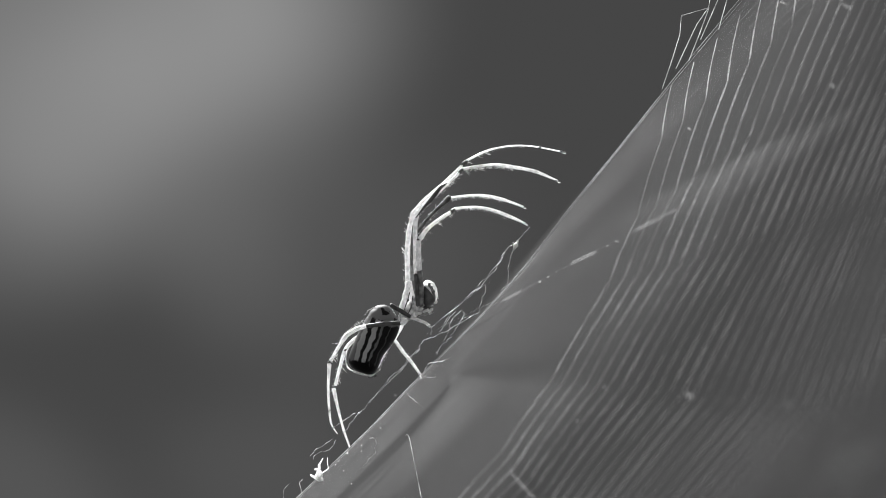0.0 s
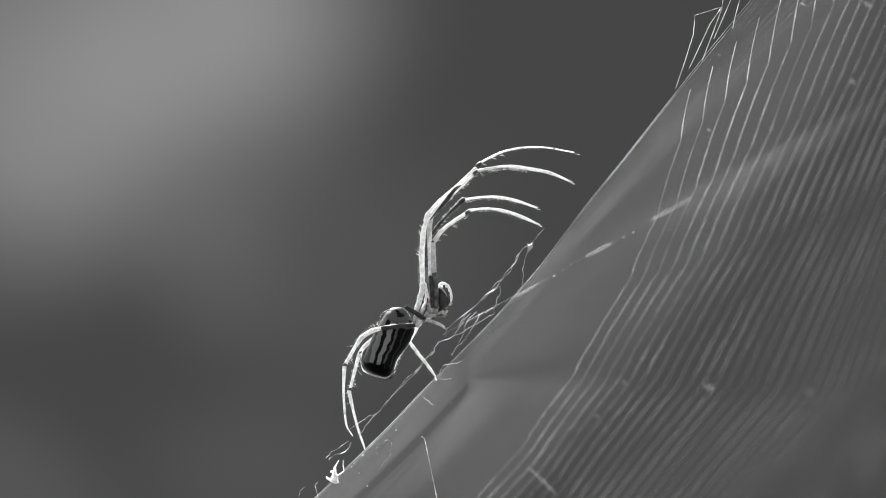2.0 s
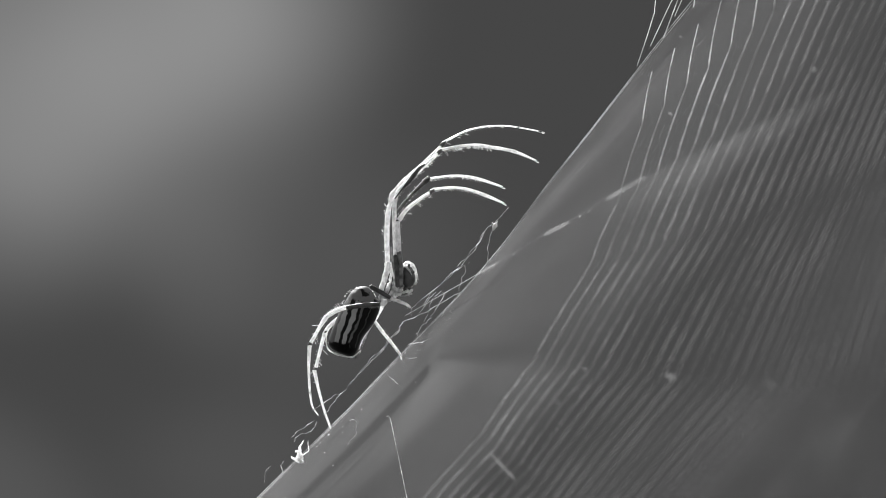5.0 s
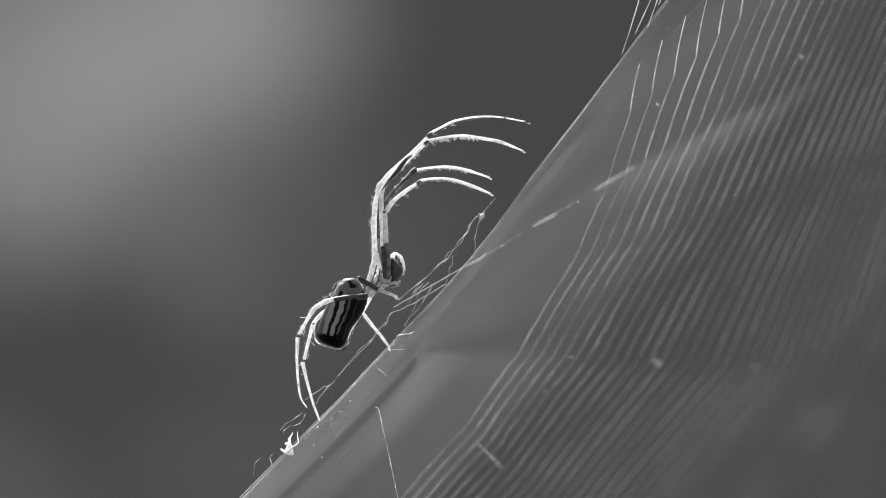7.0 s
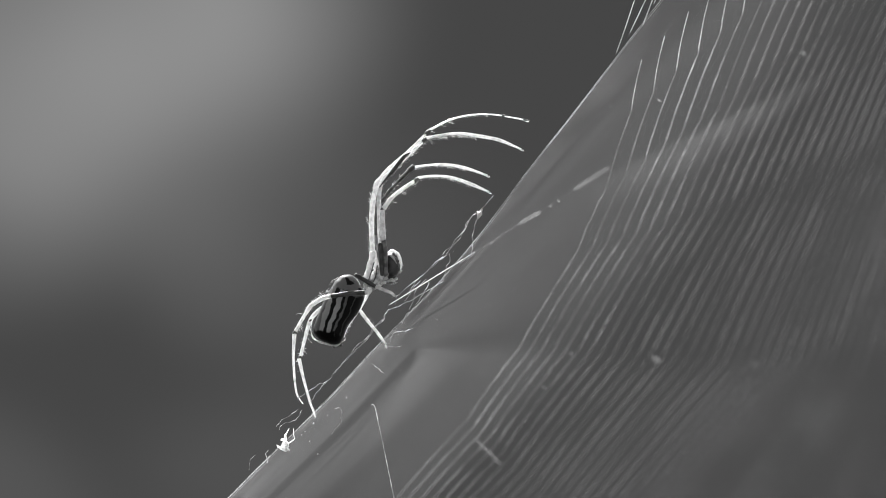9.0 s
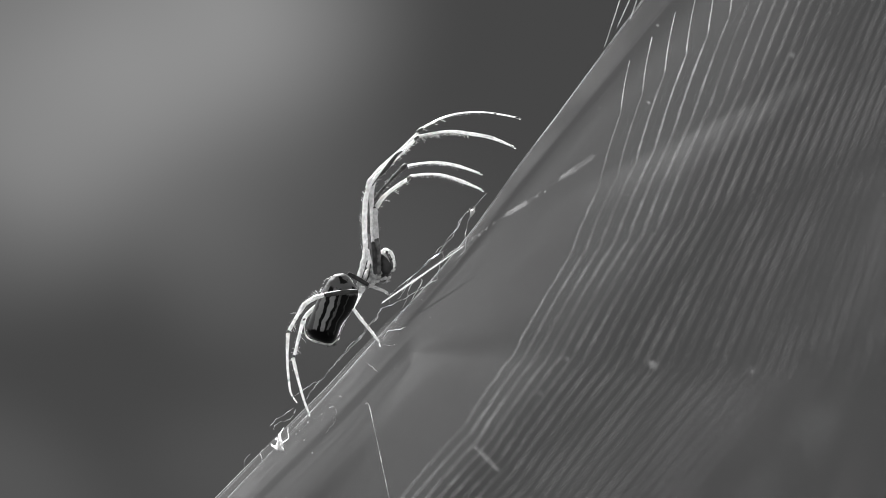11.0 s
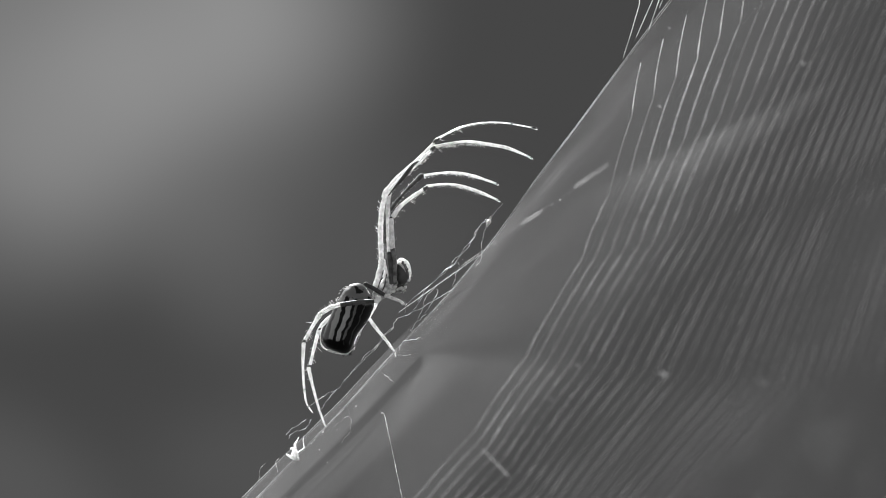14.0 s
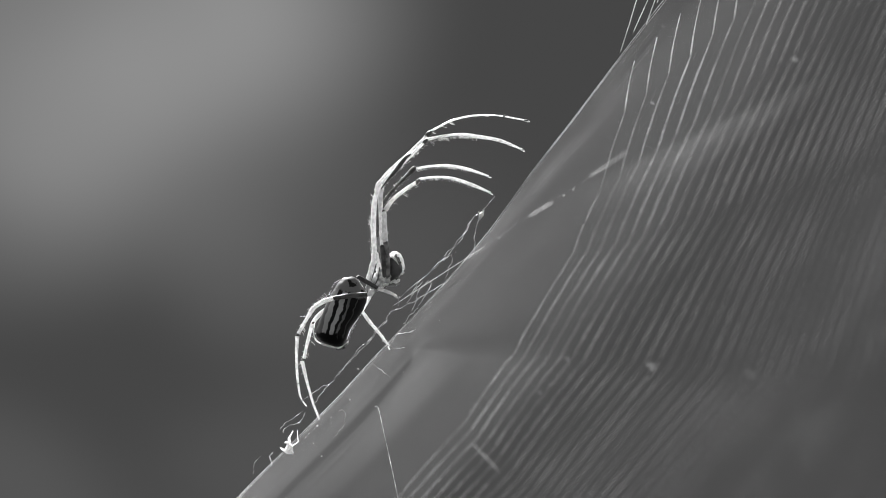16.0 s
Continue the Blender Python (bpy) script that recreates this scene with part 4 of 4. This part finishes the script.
for i in range(3):
    u = (0.0, 0.14, 0.9)[i]
    pts = [margin(q, u + 0.06 * noise.noise(Vector((q * 0.3, i * 5.0, 0))), 2.9) for q in (1.5, -2, -5, -8, -11, -14, -18, -24, -32, -46)]
    web_line(pts, [(0.014 if i < 2 else 0.005) * f for f in (0.05, 0.5, 1, 0.9, 1, 1, 1, 1)], "silk_thread", SPIRAL if i < 1 else FINE, "", 0.4, 3, owner=fold)


def glint_band():
    """Flat band of silk added along a spoke for its glint; it twists edge-on where the glint goes out."""
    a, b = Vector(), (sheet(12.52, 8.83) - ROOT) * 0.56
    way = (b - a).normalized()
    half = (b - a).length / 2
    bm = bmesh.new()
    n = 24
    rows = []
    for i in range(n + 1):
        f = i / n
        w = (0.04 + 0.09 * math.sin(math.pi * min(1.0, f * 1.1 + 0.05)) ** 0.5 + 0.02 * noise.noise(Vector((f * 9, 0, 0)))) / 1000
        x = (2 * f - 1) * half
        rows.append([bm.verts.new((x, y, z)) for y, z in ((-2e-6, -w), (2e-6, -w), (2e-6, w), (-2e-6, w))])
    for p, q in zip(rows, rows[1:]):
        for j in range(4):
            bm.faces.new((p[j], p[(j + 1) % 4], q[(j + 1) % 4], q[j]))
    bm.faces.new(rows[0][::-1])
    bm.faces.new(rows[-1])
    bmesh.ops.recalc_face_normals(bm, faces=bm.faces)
    ob = part("glint_band", bm, BAND, strand_line, "flat silk band standing in for a glint on the strand", False)
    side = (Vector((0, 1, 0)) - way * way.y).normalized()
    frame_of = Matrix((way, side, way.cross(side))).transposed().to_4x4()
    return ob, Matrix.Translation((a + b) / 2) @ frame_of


band, band_home = glint_band()


# ---- what moves ----
def motions():
    sway = [
        (0, 0.000, -0.000, 0.00), (0.5, -0.450, 0.381, -0.02), (1, 0.022, 0.260, -0.35), (1.5, 0.835, -0.066, -0.23), (2, 1.092, -0.144, -0.29), (2.5, 0.666, 0.148, -0.26), (3, -0.582, 0.768, -0.31), (3.5, -1.640, 1.428, -0.50), (4, -1.450, 1.268, -0.22), (6.5, -1.780, 1.689, -1.12), (7, -2.374, 2.005, -0.98), (7.5, -3.448, 2.813, -1.24), (8, -2.905, 2.527, -0.84), (8.5, -3.003, 2.497, -0.88), (9, -2.590, 2.225, -0.55), (11.5, -3.134, 2.340, -1.00), (12, -2.759, 1.899, -0.75), (12.5, -2.102, 1.658, -1.39), (13, -1.945, 1.406, -1.36), (13.5, -3.657, 2.523, -1.50), (14, -1.916, 1.603, -0.73), (14.5, -3.873, 3.006, -1.82), (15, -5.311, 4.092, -2.23), (15.5, -4.251, 3.374, -1.69), (16, -2.414, 2.095, -1.10),
    ]
    swing = [
        (0, 0, 0, 0, 0, 0, 0), (0.5, -0.354, 0.808, 0.368, -0.23, -0.06, 0.15), (1, 0.211, -1.080, -0.020, -0.20, 0.08, -1.01), (1.5, 1.250, -1.017, -0.352, 0.48, -0.48, -0.87), (2, 1.373, -0.143, -0.367, 1.42, -0.07, -0.40), (2.5, 0.728, 2.054, 0.157, 0.86, -0.15, 0.23), (3, -0.938, 1.931, 0.795, 0.72, 0.11, -0.08), (3.5, -1.834, 0.955, 1.623, 0.05, 0.24, 0.32), (4, -1.502, 1.202, 1.098, 0.68, 0.52, 0.60), (6.5, -1.576, -1.214, 1.262, 0.84, -0.21, -0.98), (7, -2.431, -0.554, 1.582, 1.68, 0.14, 0.37), (7.5, -3.523, -0.034, 2.383, 1.54, 0.17, 0.43), (8, -3.403, -0.386, 2.624, 1.61, 0.62, 0.03), (8.5, -3.111, -1.227, 2.502, 0.71, 0.69, -0.75), (9, -2.439, -1.815, 1.931, 1.76, 0.45, 0.52), (11.5, -2.903, 0.014, 1.602, 0.32, -0.66, 0.17), (12, -2.812, -0.220, 1.723, -0.40, 0.10, -0.66), (12.5, -1.948, -0.946, 1.315, -0.29, -0.61, -0.34), (13, -1.518, -0.507, 0.930, 0.15, -1.68, 0.51), (13.5, -4.124, -2.159, 2.661, 0.32, 0.76, 1.31), (14, -2.053, 1.101, 1.622, -0.00, -0.35, 0.10), (14.5, -4.062, 1.558, 2.700, 0.29, -0.73, 0.13), (15, -5.560, 1.543, 3.979, 0.53, -0.96, 1.49), (15.5, -4.527, 0.692, 3.031, 0.66, -0.40, 0.87), (16, -2.741, 0.893, 1.900, 0.76, 0.19, 0.45),
    ]
    for thing in (spider, tangle, husk):
        home = pose(*(thing.location - HOME))
        walk(thing, [(t, pose(HOME.x + x / 1000, HOME.y, HOME.z + z / 1000, 0, turn, 0) @ home) for t, x, z, turn in sway])
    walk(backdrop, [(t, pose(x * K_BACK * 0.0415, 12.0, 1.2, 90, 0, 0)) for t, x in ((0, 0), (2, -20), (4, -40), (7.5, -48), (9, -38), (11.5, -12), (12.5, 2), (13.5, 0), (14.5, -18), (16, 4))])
    # The band turns edge-on to put the glint out, flat to show it.
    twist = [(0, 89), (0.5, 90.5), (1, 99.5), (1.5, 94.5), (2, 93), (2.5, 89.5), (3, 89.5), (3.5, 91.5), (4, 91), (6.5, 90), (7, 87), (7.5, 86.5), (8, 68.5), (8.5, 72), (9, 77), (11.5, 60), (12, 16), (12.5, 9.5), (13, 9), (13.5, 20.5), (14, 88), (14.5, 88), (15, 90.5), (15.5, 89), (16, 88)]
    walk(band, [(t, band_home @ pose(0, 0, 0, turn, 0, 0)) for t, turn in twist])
    drift = [
        (0, 0, 0, 0, 0, 0, 0), (0.5, -0.462, 0.001, 0.382, -2.14, -3.08, -0.71), (1, -0.023, -0.002, 0.285, -9.36, -13.01, -4.21), (1.5, 0.853, -0.043, -0.047, -3.92, -6.32, -2.45), (2, 1.158, -0.116, -0.067, -1.58, -4.29, -2.95), (2.5, 0.888, -0.260, 0.251, 2.90, -0.19, -4.46), (3, -0.436, -0.212, 0.827, 1.35, -2.10, -4.39), (3.5, -1.624, -0.067, 1.499, -2.96, -6.49, -3.34), (4, -1.431, -0.045, 1.281, -2.79, -6.09, -3.11), (6.5, -1.917, 0.101, 1.634, -5.86, -8.62, 0.97), (7, -2.391, -0.034, 1.981, -2.26, -6.04, -0.91), (7.5, -3.518, 0.021, 2.796, -4.89, -9.17, -0.38), (8, -3.044, 0.060, 2.439, -3.75, -7.75, 4.16), (8.5, -3.164, 0.092, 2.391, -9.33, -14.80, 1.62), (9, -2.725, 0.074, 2.144, -4.90, -8.38, 2.86), (11.5, -3.354, 0.126, 2.287, -8.07, -14.26, 1.47), (12, -2.937, 0.177, 1.842, -8.28, -11.79, 2.84), (12.5, -2.287, 0.138, 1.616, -11.30, -16.89, 0.92), (13, -2.172, 0.153, 1.313, -9.88, -14.79, 3.40), (13.5, -3.792, 0.097, 2.432, -10.68, -14.40, 1.85), (14, -2.052, 0.054, 1.581, -7.81, -14.10, 1.72), (14.5, -3.918, -0.071, 3.062, -5.94, -14.34, -2.10), (15, -5.364, -0.041, 4.178, -8.74, -18.37, -3.88), (15.5, -4.275, -0.038, 3.417, -5.88, -14.32, -2.92), (16, -2.399, -0.033, 2.113, -2.63, -9.70, -1.79),
    ]
    slide = [
        (0, 0, 0, 0, 0, 0, 0), (0.5, -0.423, -0.377, 0.410, -0.65, -0.06, 0.09), (1, 0.004, -0.482, 0.289, -5.10, -1.12, -5.39), (1.5, 0.811, 0.114, -0.135, -0.87, -0.37, -3.83), (2, 1.114, -0.214, -0.120, -1.36, -0.41, -2.91), (2.5, 0.762, -1.909, 0.326, -0.25, -0.10, 1.31), (3, -0.445, -1.426, 0.896, 0.71, 0.49, 3.71), (3.5, -1.545, -0.918, 1.543, -2.25, -0.84, -0.24), (4, -1.500, -0.980, 1.449, -3.61, -0.21, -0.81), (6.5, -1.790, 1.059, 1.740, -7.97, -2.14, -8.67), (7, -2.357, -0.305, 2.136, -6.77, -1.67, -4.27), (7.5, -3.448, -0.216, 3.045, -9.64, -2.54, -6.16), (8, -3.151, 0.984, 2.765, -5.23, -1.33, -4.20), (8.5, -3.404, 1.941, 2.596, -8.18, -2.05, -12.34), (9, -2.958, 2.039, 2.411, -5.29, -0.85, -8.32), (11.5, -3.378, 0.656, 2.622, -11.87, -2.73, -8.71), (12, -3.103, 1.661, 2.070, -6.34, -1.22, -6.78), (12.5, -2.153, 1.022, 1.688, -9.74, -3.41, -9.62), (13, -2.333, 2.133, 1.630, -5.48, -2.01, -6.97), (13.5, -3.772, 0.805, 2.803, -8.80, -2.97, -6.45), (14, -1.985, 0.899, 1.727, -5.91, -2.27, -4.38), (14.5, -3.735, -0.908, 3.282, -9.06, -3.21, -3.49), (15, -4.932, -1.807, 4.381, -10.40, -4.74, -3.20), (15.5, -4.057, -1.964, 3.739, -9.32, -2.95, -2.51), (16, -2.451, -0.699, 2.369, -6.69, -1.64, -2.05),
    ]
    creep = [
        (0, 0.000, -0.000, 0.00), (0.5, -0.448, 0.381, -0.02), (1, 0.048, 0.267, -0.35), (1.5, 0.852, -0.061, -0.23), (2, 1.113, -0.137, -0.29), (2.5, 0.685, 0.154, -0.26), (3, -0.622, 0.830, -0.31), (3.5, -1.666, 1.493, -0.50), (4, -1.527, 1.355, -0.22), (6.5, -1.887, 1.878, -1.12), (7, -2.429, 2.136, -0.98), (7.5, -3.515, 2.977, -1.24), (8, -3.095, 2.764, -0.84), (8.5, -3.252, 2.790, -0.88), (9, -2.800, 2.456, -0.55), (11.5, -3.624, 2.853, -1.00), (12, -3.518, 2.625, -0.75), (12.5, -2.939, 2.508, -1.39), (13, -2.723, 2.200, -1.36), (13.5, -4.362, 3.266, -1.50), (14, -2.300, 2.001, -0.73), (14.5, -4.367, 3.594, -1.82), (15, -5.777, 4.689, -2.23), (15.5, -4.567, 3.794, -1.69), (16, -2.521, 2.283, -1.10),
    ]
    walk(fold, [(t, pose(HUB.x + x / 1000, HUB.y, HUB.z + z / 1000, 0, turn, 0)) for t, x, z, turn in creep])
    for thing, table in ((web, swing), (edge, slide), (strand_line, drift)):
        base = thing.location.copy()
        path = []
        for t, x, y, z, a, b, c in table:
            axis = Vector((a, b, c))
            turn = Matrix.Rotation(radians(axis.length), 4, axis if axis.length else Vector((1, 0, 0)))
            path.append((t, Matrix.Translation(base + Vector((x, y, z)) / 1000) @ turn))
        walk(thing, path)


motions()
